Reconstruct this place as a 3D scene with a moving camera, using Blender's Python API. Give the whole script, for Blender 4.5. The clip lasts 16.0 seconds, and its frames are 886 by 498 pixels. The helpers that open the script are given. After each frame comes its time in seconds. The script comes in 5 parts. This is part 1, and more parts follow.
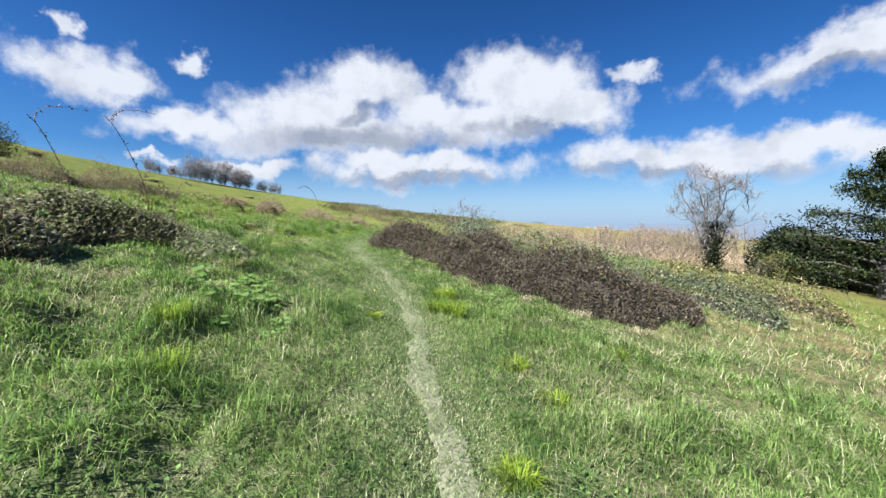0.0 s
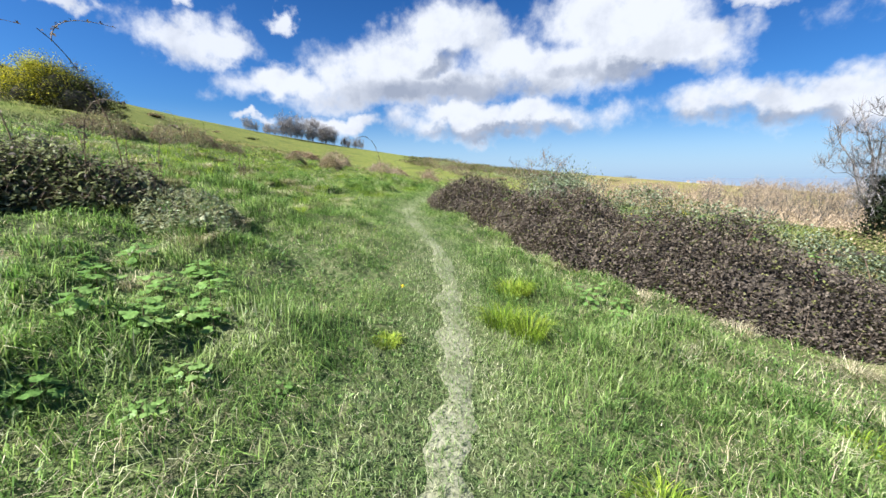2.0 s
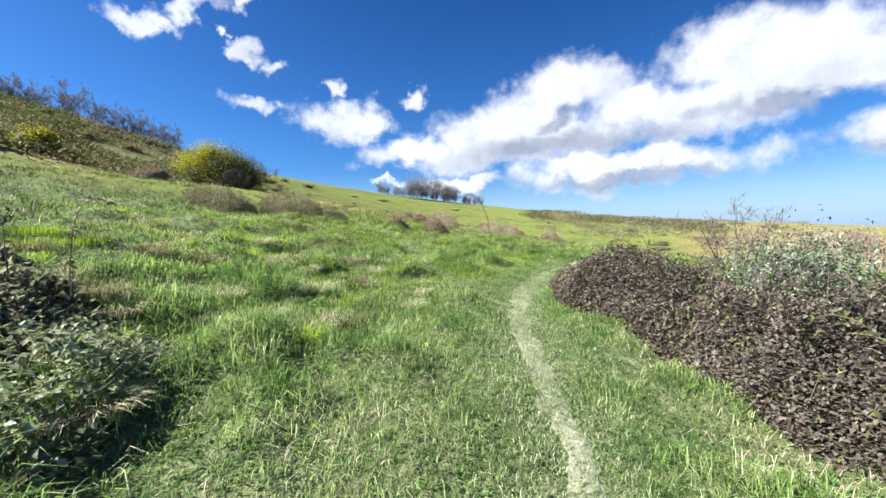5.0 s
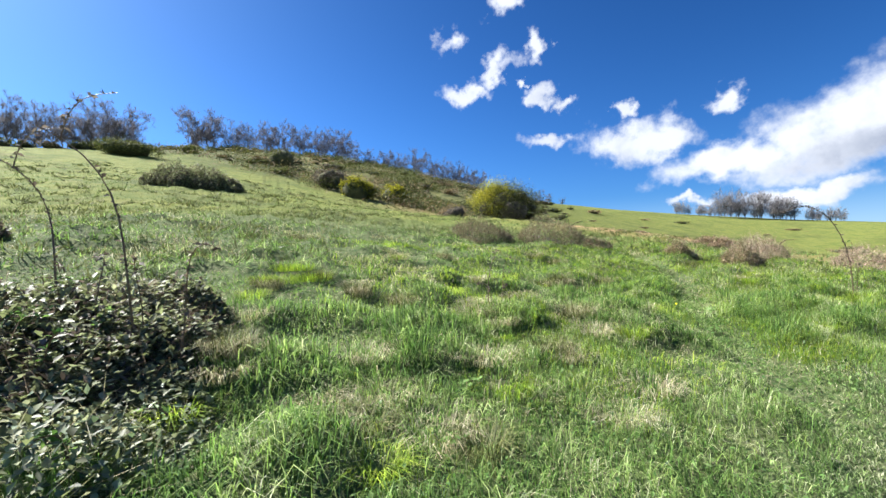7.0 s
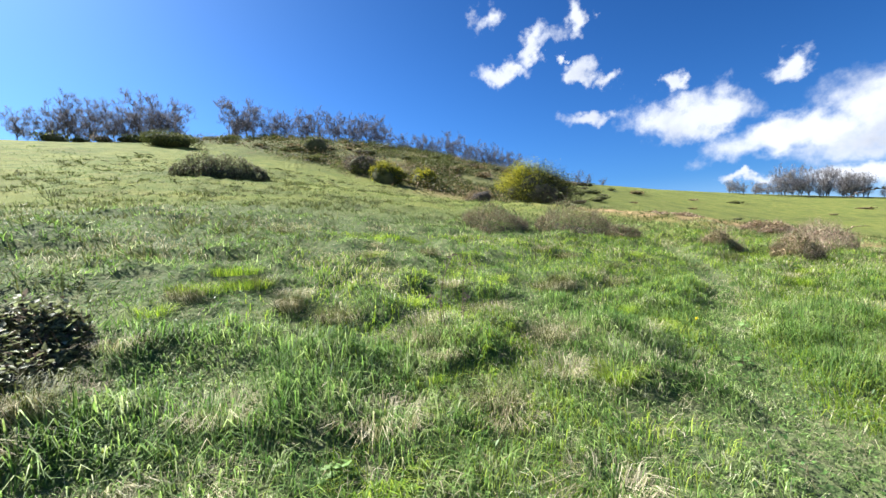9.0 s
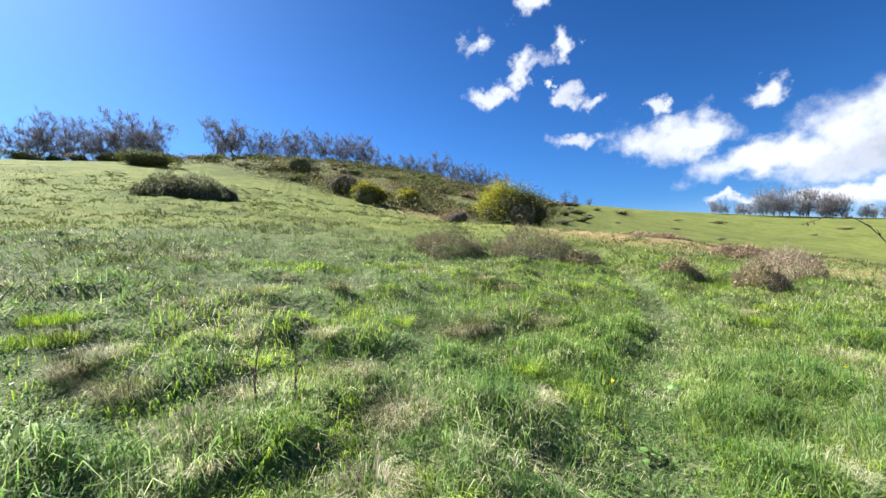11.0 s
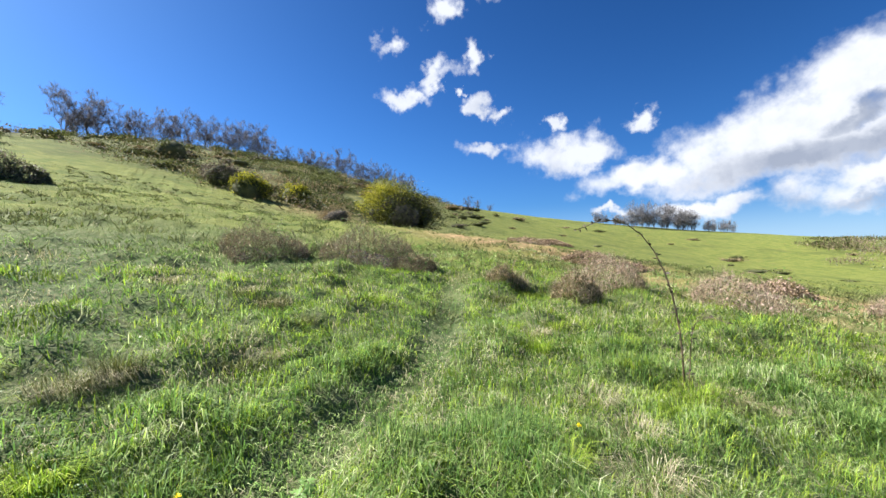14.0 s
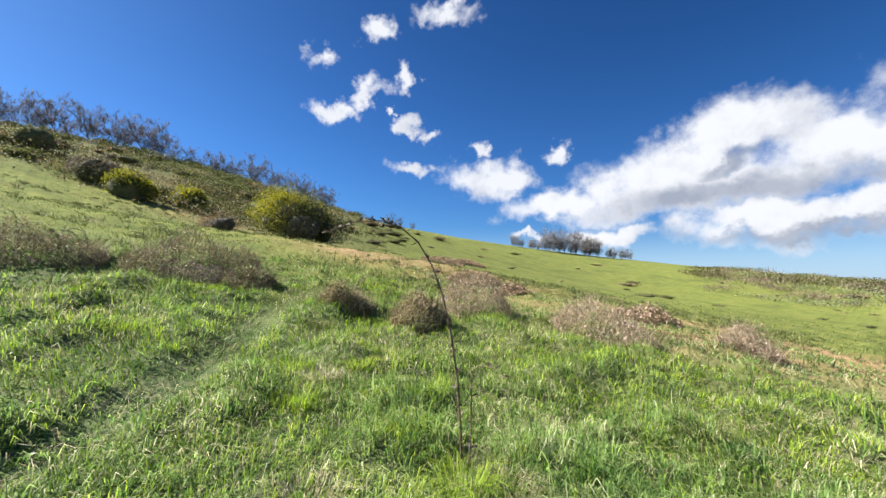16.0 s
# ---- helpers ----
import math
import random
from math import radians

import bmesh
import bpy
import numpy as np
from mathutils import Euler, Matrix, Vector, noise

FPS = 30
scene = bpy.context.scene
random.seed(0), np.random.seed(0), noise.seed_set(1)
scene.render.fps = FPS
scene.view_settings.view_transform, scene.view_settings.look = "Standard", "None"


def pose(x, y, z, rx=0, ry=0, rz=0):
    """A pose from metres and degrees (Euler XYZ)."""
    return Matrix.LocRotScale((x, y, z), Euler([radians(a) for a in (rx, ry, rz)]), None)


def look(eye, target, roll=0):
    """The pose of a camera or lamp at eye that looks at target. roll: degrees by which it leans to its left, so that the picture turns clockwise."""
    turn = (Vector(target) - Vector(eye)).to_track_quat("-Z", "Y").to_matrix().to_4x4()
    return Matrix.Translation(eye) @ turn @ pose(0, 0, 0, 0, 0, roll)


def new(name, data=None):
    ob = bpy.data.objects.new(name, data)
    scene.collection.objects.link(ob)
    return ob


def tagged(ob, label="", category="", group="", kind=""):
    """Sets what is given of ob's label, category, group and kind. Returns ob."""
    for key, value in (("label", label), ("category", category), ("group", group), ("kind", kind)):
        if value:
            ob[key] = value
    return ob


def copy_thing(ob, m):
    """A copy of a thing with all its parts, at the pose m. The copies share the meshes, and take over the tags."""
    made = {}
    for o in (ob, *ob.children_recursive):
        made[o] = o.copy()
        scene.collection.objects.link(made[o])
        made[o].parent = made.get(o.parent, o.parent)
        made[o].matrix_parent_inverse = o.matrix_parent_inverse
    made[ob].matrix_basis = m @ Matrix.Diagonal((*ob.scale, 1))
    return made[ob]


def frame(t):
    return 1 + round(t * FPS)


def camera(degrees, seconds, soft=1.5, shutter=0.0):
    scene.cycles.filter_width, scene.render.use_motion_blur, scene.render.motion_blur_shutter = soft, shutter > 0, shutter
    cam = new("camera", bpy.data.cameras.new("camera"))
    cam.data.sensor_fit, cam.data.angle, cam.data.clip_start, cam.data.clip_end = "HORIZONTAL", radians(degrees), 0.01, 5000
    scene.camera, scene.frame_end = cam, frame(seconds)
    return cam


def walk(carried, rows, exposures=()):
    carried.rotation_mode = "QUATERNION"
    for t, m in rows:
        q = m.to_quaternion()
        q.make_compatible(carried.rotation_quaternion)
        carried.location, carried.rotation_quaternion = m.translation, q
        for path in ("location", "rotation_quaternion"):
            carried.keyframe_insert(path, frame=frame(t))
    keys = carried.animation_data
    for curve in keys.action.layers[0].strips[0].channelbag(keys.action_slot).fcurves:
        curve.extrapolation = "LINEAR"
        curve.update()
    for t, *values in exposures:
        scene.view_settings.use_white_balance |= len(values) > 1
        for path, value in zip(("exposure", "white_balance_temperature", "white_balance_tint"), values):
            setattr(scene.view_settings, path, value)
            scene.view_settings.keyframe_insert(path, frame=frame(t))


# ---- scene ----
# ---------------------------------------------------------------- camera
cam = camera(96.0, 16.0)
PATH = [
    (0.0, 0.000, 0.000, 1.550, 86.00, -0.00, 0.00),
    (0.5, 0.042, 0.490, 1.535, 85.30, 0.10, 1.40),
    (1.0, 0.057, 1.035, 1.535, 83.41, 0.34, 3.38),
    (1.5, 0.061, 1.646, 1.561, 80.63, 0.35, 6.49),
    (2.0, 0.076, 2.282, 1.558, 79.58, 0.18, 11.21),
    (2.5, -0.008, 2.873, 1.555, 80.04, 0.14, 15.03),
    (3.0, -0.129, 3.498, 1.564, 80.97, 0.44, 16.61),
    (5.5, -0.818, 5.901, 1.914, 90.30, 2.14, 37.17),
    (6.0, -0.943, 6.446, 1.925, 92.13, 2.37, 49.64),
    (6.5, -1.072, 6.873, 1.948, 92.91, 2.09, 60.61),
    (7.0, -1.289, 7.288, 2.008, 92.51, 1.48, 67.81),
    (7.5, -1.337, 7.605, 2.133, 91.39, 0.89, 72.47),
    (8.0, -1.446, 7.926, 2.202, 91.31, 0.44, 74.21),
    (8.5, -1.701, 8.243, 2.222, 91.02, 0.89, 74.51),
    (9.0, -1.889, 8.557, 2.229, 90.33, 1.77, 73.15),
    (11.5, -2.470, 10.394, 2.440, 93.42, 1.86, 71.64),
    (12.0, -2.534, 10.720, 2.411, 93.27, 2.18, 71.09),
    (12.5, -2.667, 11.143, 2.454, 93.23, 2.29, 70.50),
    (13.0, -2.721, 11.682, 2.401, 93.04, 2.03, 68.11),
    (13.5, -2.799, 12.174, 2.422, 92.46, 1.67, 62.97),
    (14.0, -2.956, 12.694, 2.479, 92.92, 1.28, 58.85),
    (14.5, -2.983, 13.222, 2.469, 94.00, 1.10, 56.90),
    (15.0, -3.042, 13.716, 2.476, 94.76, 0.92, 54.95),
    (15.5, -3.154, 14.253, 2.524, 94.76, 0.83, 51.12),
    (16.0, -3.154, 14.780, 2.470, 95.44, -0.11, 47.97),
]
walk(cam, [(r[0], pose(*r[1:])) for r in PATH], [(0, 1.40, 6100, 10), (2.5, 1.55, 6100, 10), (5.5, 1.70, 6100, 10), (12.5, 1.69, 6100, 10), (16, 1.55, 6420, 10)])

# ---------------------------------------------------------------- light
SUN_AZ, SUN_EL = -134.0, 44.0
sun = new("sun", bpy.data.lights.new("sun", "SUN"))
sun.data.energy, sun.data.angle, sun.data.color = 5.0, radians(0.53), (1.0, 0.94, 0.84)
sun.matrix_world = look((60 * math.sin(radians(SUN_AZ)), 60 * math.cos(radians(SUN_AZ)), 60 * math.tan(radians(SUN_EL))), (0, 0, 0))


class Nodes:
    """Short hand for building node trees."""

    def __init__(self, tree):
        self.t = tree
        self.t.nodes.clear()

    def add(self, kind):
        return self.t.nodes.new(kind)

    def put(self, socket, v):
        if isinstance(v, bpy.types.NodeSocket):
            self.t.links.new(v, socket)
        elif v is not None:
            socket.default_value = v

    def math(self, op, a, b=None, c=None, clamp=False):
        n = self.t.nodes.new("ShaderNodeMath")
        n.operation, n.use_clamp = op, clamp
        for s, v in zip(n.inputs, (a, b, c)):
            self.put(s, v)
        return n.outputs[0]

    def vmath(self, op, a, b=None):
        n = self.t.nodes.new("ShaderNodeVectorMath")
        n.operation = op
        self.put(n.inputs[0], a)
        self.put(n.inputs[1], b)
        return n.outputs["Value"] if op in ("LENGTH", "DOT_PRODUCT") else n.outputs[0]

    def noise(self, vec, scale, detail=4.0, rough=0.55, colour=False):
        n = self.t.nodes.new("ShaderNodeTexNoise")
        self.put(n.inputs["Vector"], vec)
        n.inputs["Scale"].default_value, n.inputs["Detail"].default_value, n.inputs["Roughness"].default_value = scale, detail, rough
        return n.outputs["Color"] if colour else n.outputs["Fac"]

    def ramp(self, v, lo, hi, a=0.0, b=1.0):
        n = self.t.nodes.new("ShaderNodeMapRange")
        n.interpolation_type = "SMOOTHSTEP"
        for s, x in zip(n.inputs, (v, lo, hi, a, b)):
            self.put(s, x)
        return n.outputs[0]

    def mix(self, f, a, b, blend="MIX"):
        n = self.t.nodes.new("ShaderNodeMix")
        n.data_type, n.blend_type = "RGBA", blend
        self.put(n.inputs[0], f)
        for s, v in ((n.inputs[6], a), (n.inputs[7], b)):
            self.put(s, (*v, 1) if isinstance(v, tuple) and len(v) == 3 else v)
        return n.outputs[2]

    def mapping(self, vec, loc, rot, scale):
        n = self.t.nodes.new("ShaderNodeMapping")
        n.vector_type = "TEXTURE"
        self.put(n.inputs["Vector"], vec)
        n.inputs["Location"].default_value, n.inputs["Rotation"].default_value, n.inputs["Scale"].default_value = loc, rot, scale
        return n.outputs[0]


# clouds as soft ellipses on the sky: azimuth, elevation, half width, half height in degrees, tilt
CLOUDS_BIG = [
    (-11.3, 17.4, 8.5, 5.0, 3), (-17.3, 14.2, 12.5, 5.0, 4), (10.6, 18.1, 11.5, 5.2, -3), (17.4, 14.9, 7.5, 3.2, -5),
    (2.9, 14.1, 17.5, 3.9, 0), (-14.4, 11.6, 22, 3.4, 2), (-31, 11.8, 11, 2.4, 7), (-5.1, 7.3, 17, 2.6, 1), (-25.1, 6.6, 5.6, 1.5, 3),
    (30.2, 7.9, 16, 3.0, -4), (44, 8.2, 13, 2.4, -6), (45, 16.8, 13, 2.6, 8),
]
CLOUDS_SMALL = [
    (-42.4, 15.9, 6.5, 2.8, 12), (-38, 14.5, 4.5, 2.6, 12), (24.2, 18.3, 4.2, 1.4, -6), (-31.4, 18.5, 2.6, 1.7, 8),
    (-65.7, 30.4, 2.9, 2.0, 15), (-63.6, 23.2, 5.2, 1.5, -3), (-59.4, 25.6, 6.0, 1.7, 30), (-59.0, 26.4, 2.6, 2.2, 35), (-54.1, 28.2, 2.2, 2.1, 10),
    (-53.7, 22.6, 3.0, 1.8, 0), (-49.7, 21.1, 2.3, 1.3, 0), (-55.9, 24.8, 1.0, 0.8, 0), (-57.7, 33.5, 3.2, 2.0, 10), (-47.5, 36, 7, 2.0, 0),
    (-51.8, 16.9, 4.6, 1.3, -5), (-43.4, 15.5, 6.6, 3.6, -8), (-38.3, 15.2, 6.5, 3.0, -8), (-42.5, 19.4, 2.1, 1.5, 0), (-31.5, 18.6, 2.8, 1.4, -8),
    (-35.4, 7.4, 3.0, 0.9, 0),
]
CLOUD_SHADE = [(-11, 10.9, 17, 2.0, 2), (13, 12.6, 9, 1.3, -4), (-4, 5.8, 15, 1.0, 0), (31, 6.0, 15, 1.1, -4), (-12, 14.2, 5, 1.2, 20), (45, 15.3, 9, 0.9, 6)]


def build_world():
    w = bpy.data.worlds.new("sky")
    scene.world = w
    w.use_nodes = True
    n = Nodes(w.node_tree)
    sky = n.add("ShaderNodeTexSky")
    sky.sky_type, sky.sun_disc, sky.sun_elevation, sky.sun_rotation = "NISHITA", False, radians(SUN_EL), radians(SUN_AZ)
    sky.altitude, sky.air_density, sky.dust_density, sky.ozone_density = 100, 1.0, 1.0, 2.5
    hs = n.add("ShaderNodeHueSaturation")
    hs.inputs["Saturation"].default_value, hs.inputs["Value"].default_value = 1.25, 1.0
    n.put(hs.inputs["Color"], sky.outputs[0])
    d = n.add("ShaderNodeTexCoord").outputs["Generated"]
    sep = n.add("ShaderNodeSeparateXYZ")
    n.put(sep.inputs[0], d)
    az = n.math("MULTIPLY", n.math("ARCTAN2", sep.outputs[0], sep.outputs[1]), 57.2958)
    el = n.math("MULTIPLY", n.math("ARCSINE", sep.outputs[2]), 57.2958)
    wob = n.noise(d, 9.0, 5.0, 0.6, colour=True)
    comb = n.add("ShaderNodeCombineXYZ")
    n.put(comb.inputs[0], az), n.put(comb.inputs[1], el)
    off = n.vmath("MULTIPLY", n.vmath("SUBTRACT", wob, (0.5, 0.5, 0.5)), (12.0, 7.0, 0.0))
    p = n.vmath("ADD", comb.outputs[0], off)
    fine = n.vmath("MULTIPLY", n.vmath("SUBTRACT", n.noise(d, 20.0, 4.0, 0.6, colour=True), (0.5, 0.5, 0.5)), (7.5, 5.0, 0.0))
    ps = n.vmath("ADD", comb.outputs[0], fine)

    def blobs(items, vec):
        total = None
        for a, e, ra, re_, tilt in items:
            m = n.mapping(vec, (a, e, 0), (0, 0, radians(tilt)), (ra, re_, 1))
            v = n.math("SUBTRACT", 1.0, n.vmath("LENGTH", m))
            total = v if total is None else n.math("SMOOTH_MAX", total, v, 0.12)
        return total

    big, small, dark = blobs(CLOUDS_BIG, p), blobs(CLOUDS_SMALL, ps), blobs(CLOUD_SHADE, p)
    puff = n.noise(d, 13.0, 5.0, 0.56)
    lump = n.math("MULTIPLY", n.math("SUBTRACT", puff, 0.5), 1.5)
    cover = n.math("MAXIMUM", n.ramp(n.math("ADD", big, lump), -0.14, 0.55), n.math("MULTIPLY", n.ramp(n.math("ADD", small, lump), 0.05, 0.75), 0.95))
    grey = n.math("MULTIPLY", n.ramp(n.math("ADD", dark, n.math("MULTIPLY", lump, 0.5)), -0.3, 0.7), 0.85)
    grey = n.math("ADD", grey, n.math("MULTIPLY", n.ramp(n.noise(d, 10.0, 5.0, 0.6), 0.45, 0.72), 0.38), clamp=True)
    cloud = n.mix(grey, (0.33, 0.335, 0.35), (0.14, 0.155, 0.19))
    haze = n.ramp(el, 0.0, 9.0, 0.55, 0.0)
    sunward = (math.sin(radians(SUN_AZ)), math.cos(radians(SUN_AZ)), 0.0)
    toward = n.ramp(n.vmath("DOT_PRODUCT", d, sunward), -1.0, 0.9, 0.86, 1.1)
    blue = n.add("ShaderNodeVectorMath")
    blue.operation = "SCALE"
    n.put(blue.inputs[0], n.vmath("MULTIPLY", n.vmath("MULTIPLY", hs.outputs[0], (0.55, 0.9, 1.3)), n.math("MULTIPLY", n.ramp(el, 6.0, 42.0, 1.0, 0.72), toward)))
    blue.inputs["Scale"].default_value = 0.038
    base = n.mix(haze, blue.outputs[0], (0.26, 0.335, 0.43))
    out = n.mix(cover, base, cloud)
    bg, o = n.add("ShaderNodeBackground"), n.add("ShaderNodeOutputWorld")
    n.put(bg.inputs[0], out)
    bg.inputs[1].default_value = 1.0
    n.put(o.inputs[0], bg.outputs[0])


build_world()

# ---------------------------------------------------------------- land form
# rings of broad swells round the walk: radius, breadth, heights of the swells
RINGS = [
    (0, 7, [-0.2]),
    (9, 7, [0.09, 0.53, -0.22, -0.38, 1.13, -0.74]),
    (22, 15, [-2.44, 3.38, -5.61, 4.6, -3.28, 0.58, -0.71, 2.13]),
    (55, 32, [2.11, -3.96, 3.82, -3.35, 2.11, -1.28, -2.51, -4.45, 5.78, -6.23, -0.48, -1.66]),
    (130, 60, [-0.3, 0.67, 0.06, 0.53, 0.59, 5.19, 3.37, -3.36, 1.54, 10.27, -9.29, -2.86, 14.83, -8.22, 2.46, -13.42]),
    (330, 220, [12.05, -20.46, -9.65, -14.91, -8.51, 16.54, 51.59, 1.68]),
    (900, 600, [12.87, -11.05, -7.4, -3.07, -2.19, -7.25, -0.07]),
]


def smooth(lo, hi, v):
    s = np.clip((v - lo) / (hi - lo), 0, 1)
    return s * s * (3 - 2 * s)


def lattice(ix, iy, seed):
    h = np.sin(ix * 127.1 + iy * 311.7 + seed * 74.7) * 43758.5453
    return h - np.floor(h)


def vnoise(x, y, seed=0):
    x, y = np.asarray(x, float), np.asarray(y, float)
    ix, iy = np.floor(x), np.floor(y)
    fx, fy = x - ix, y - iy
    fx, fy = fx * fx * (3 - 2 * fx), fy * fy * (3 - 2 * fy)
    a, b = lattice(ix, iy, seed), lattice(ix + 1, iy, seed)
    c, d = lattice(ix, iy + 1, seed), lattice(ix + 1, iy + 1, seed)
    return a + (b - a) * fx + (c - a) * fy + (a - b - c + d) * fx * fy


def fbm(x, y, seed=0, octaves=3):
    v, amp, tot = 0.0, 1.0, 0.0
    for k in range(octaves):
        v = v + amp * vnoise(np.asarray(x) * 2 ** k, np.asarray(y) * 2 ** k, seed + k)
        tot, amp = tot + amp, amp * 0.5
    return v / tot


PATH_LINE = np.array([(0.2, -6), (0.17, -2), (0.16, 1), (0.1, 2.1), (-0.18, 3.65), (-0.36, 5), (-0.66, 6.4), (-1.1, 7.8), (-1.65, 9.0), (-2.15, 10.0), (-2.5, 11.2), (-2.72, 12.6), (-2.8, 14), (-2.6, 17), (-1.8, 21), (-0.5, 26)])
TRACK_LINE = np.array([(-2.75, 10.8), (-3.9, 11.6), (-5.07, 12.66), (-5.9, 13.6), (-6.9, 14.9), (-8.4, 16.1), (-9.8, 17.0), (-11.5, 18.6)])


def line_distance(x, y, line):
    x, y = np.asarray(x, float), np.asarray(y, float)
    best = np.full(x.shape, 1e9)
    for (x0, y0), (x1, y1) in zip(line[:-1], line[1:]):
        dx, dy = x1 - x0, y1 - y0
        t = np.clip(((x - x0) * dx + (y - y0) * dy) / (dx * dx + dy * dy), 0, 1)
        best = np.minimum(best, np.hypot(x - x0 - t * dx, y - y0 - t * dy))
    return best


def ground_z(x, y):
    x, y = np.asarray(x, float), np.asarray(y, float)
    z = np.zeros(np.broadcast(x, y).shape)
    for radius, breadth, heights in RINGS:
        for k, h in enumerate(heights):
            a = 2 * math.pi * k / len(heights)
            z = z + h * np.exp(-((x + 2 - radius * math.sin(a)) ** 2 + (y - 8 - radius * math.cos(a)) ** 2) / (2 * breadth ** 2))
    for bx, by, rise, breadth in ((-36, 2, 0.9, 8),):
        z = z + rise * np.exp(-((x - bx) ** 2 + (y - by) ** 2) / (2 * breadth ** 2))
    z = z - 45 * smooth(200, 1100, 0.8 * x + 0.4 * y)
    d = np.hypot(x + 2, y - 8)
    tuss = np.clip(fbm(x * 1.75, y * 1.75, 13, 3) - 0.46, 0, 1) * 0.52 * smooth(0.3, 1.3, line_distance(x, y, PATH_LINE))
    tuss = tuss * smooth(0.1, 0.45, line_distance(x, y, TRACK_LINE))
    bumps = tuss + (fbm(x * 0.9, y * 0.9, 3) - 0.5) * 0.16 + (fbm(x * 0.25, y * 0.25, 9) - 0.5) * 0.25 * smooth(4, 12, d)
    calm = smooth(0.15, 1.0, line_distance(x, y, PATH_LINE))
    z = z - 0.05 * (1 - smooth(0.1, 0.4, line_distance(x, y, TRACK_LINE)))
    z = z + bumps * (0.25 + 0.75 * calm) - 0.035 * (1 - smooth(0.1, 0.4, line_distance(x, y, PATH_LINE)))
    return z + (fbm(x * 0.02, y * 0.02, 5) - 0.5) * 1.4 * smooth(40, 200, d)


def gz(x, y):
    return float(ground_z(np.array([x]), np.array([y]))[0])


# ---------------------------------------------------------------- mesh helpers
rng = np.random.default_rng(7)


def raw_mesh(name, verts, polys, mats, smooth_shade=False):
    """A mesh from an array of points and an array of faces with the same number of corners."""
    me = bpy.data.meshes.new(name)
    verts, polys = np.asarray(verts, np.float32), np.asarray(polys, np.int32)
    me.vertices.add(len(verts))
    me.vertices.foreach_set("co", verts.ravel())
    k = polys.shape[1]
    me.loops.add(polys.size)
    me.loops.foreach_set("vertex_index", polys.ravel())
    me.polygons.add(len(polys))
    me.polygons.foreach_set("loop_start", np.arange(0, polys.size, k, dtype=np.int32))
    if smooth_shade:
        me.polygons.foreach_set("use_smooth", np.ones(len(polys), bool))
    for m in mats if isinstance(mats, (list, tuple)) else [mats]:
        me.materials.append(m)
    me.update(calc_edges=True)
    me.validate()
    return me


def join(*pieces):
    """Joins (verts, faces) pairs of the same face size."""
    vs, fs, n = [], [], 0
    for v, f in pieces:
        vs.append(v), fs.append(np.asarray(f) + n)
        n += len(v)
    return np.concatenate(vs), np.concatenate(fs)


LOOSE = ("foliage", "pale_foliage", "blossom", "twig_spray", "blade_clump", "stem_clump", "crown", "needle_plate", "ivy")


def part(name, geometry, material, parent, label="", smooth_shade=False):
    ob = new(name, raw_mesh(name, *geometry, material, smooth_shade))
    ob.parent = parent
    if name in LOOSE:
        tagged(ob, kind="stuff")
    if label:
        tagged(ob, label)
    return ob


def thing(name, x, y, z, label, category, group=""):
    ob = new(name)
    ob.location = (x, y, z)
    ob.empty_display_size = 0.2
    return tagged(ob, label, category, group)


def leaf_faces(points, length, width, up=0.5, fold=0.25, heading=None):
    """Folded pointed leaves at the points: two triangles each."""
    n = len(points)
    length, width = np.broadcast_to(length, n), np.broadcast_to(width, n)
    a = rng.uniform(0, 2 * math.pi, n) if heading is None else heading
    pitch = rng.normal(0, 0.55, n) + (1 - up) * 0.4
    d = np.stack([np.cos(a) * np.cos(pitch), np.sin(a) * np.cos(pitch), np.sin(pitch)], 1)
    side = np.stack([-np.sin(a), np.cos(a), rng.normal(0, 1 - up, n)], 1)
    side /= np.linalg.norm(side, axis=1)[:, None]
    nor = np.cross(d, side)
    nor *= np.sign(nor[:, 2:3] + 1e-6)
    mid = points + d * (length * 0.45)[:, None]
    lift = nor * (width * fold)[:, None]
    v = np.stack([points, mid + side * (width / 2)[:, None] + lift, points + d * length[:, None], mid - side * (width / 2)[:, None] + lift], 1).reshape(-1, 3)
    b = np.arange(n)[:, None] * 4
    return v, np.concatenate([b + (0, 1, 2), b + (0, 2, 3)])


def spike_faces(points, tips, width):
    """Thin upright triangles from points to tips."""
    n = len(points)
    d = tips - points
    a = rng.uniform(0, 2 * math.pi, n)
    side = np.stack([np.cos(a), np.sin(a), np.zeros(n)], 1) * (np.broadcast_to(width, n) / 2)[:, None]
    v = np.stack([points - side, points + side, tips], 1).reshape(-1, 3)
    return v, np.arange(3 * n).reshape(-1, 3)


def blade_faces(points, length, width, bend, heading):
    """Curved grass blades: three triangles each."""
    n = len(points)
    d = np.stack([np.cos(heading), np.sin(heading), np.zeros(n)], 1)
    s = np.stack([-np.sin(heading), np.cos(heading), np.zeros(n)], 1) * (width / 2)[:, None]
    up = np.array([0, 0, 1.0])
    mid = points + up * (length * (0.58 - 0.12 * bend))[:, None] + d * (length * bend * 0.28)[:, None]
    tip = points + up * (length * (1 - 0.62 * bend))[:, None] + d * (length * bend * 0.85)[:, None]
    v = np.stack([points - s, points + s, mid - s * 0.75, mid + s * 0.75, tip], 1).reshape(-1, 3)
    b = np.arange(n)[:, None] * 5
    return v, np.concatenate([b + (0, 1, 3), b + (0, 3, 2), b + (2, 3, 4)])


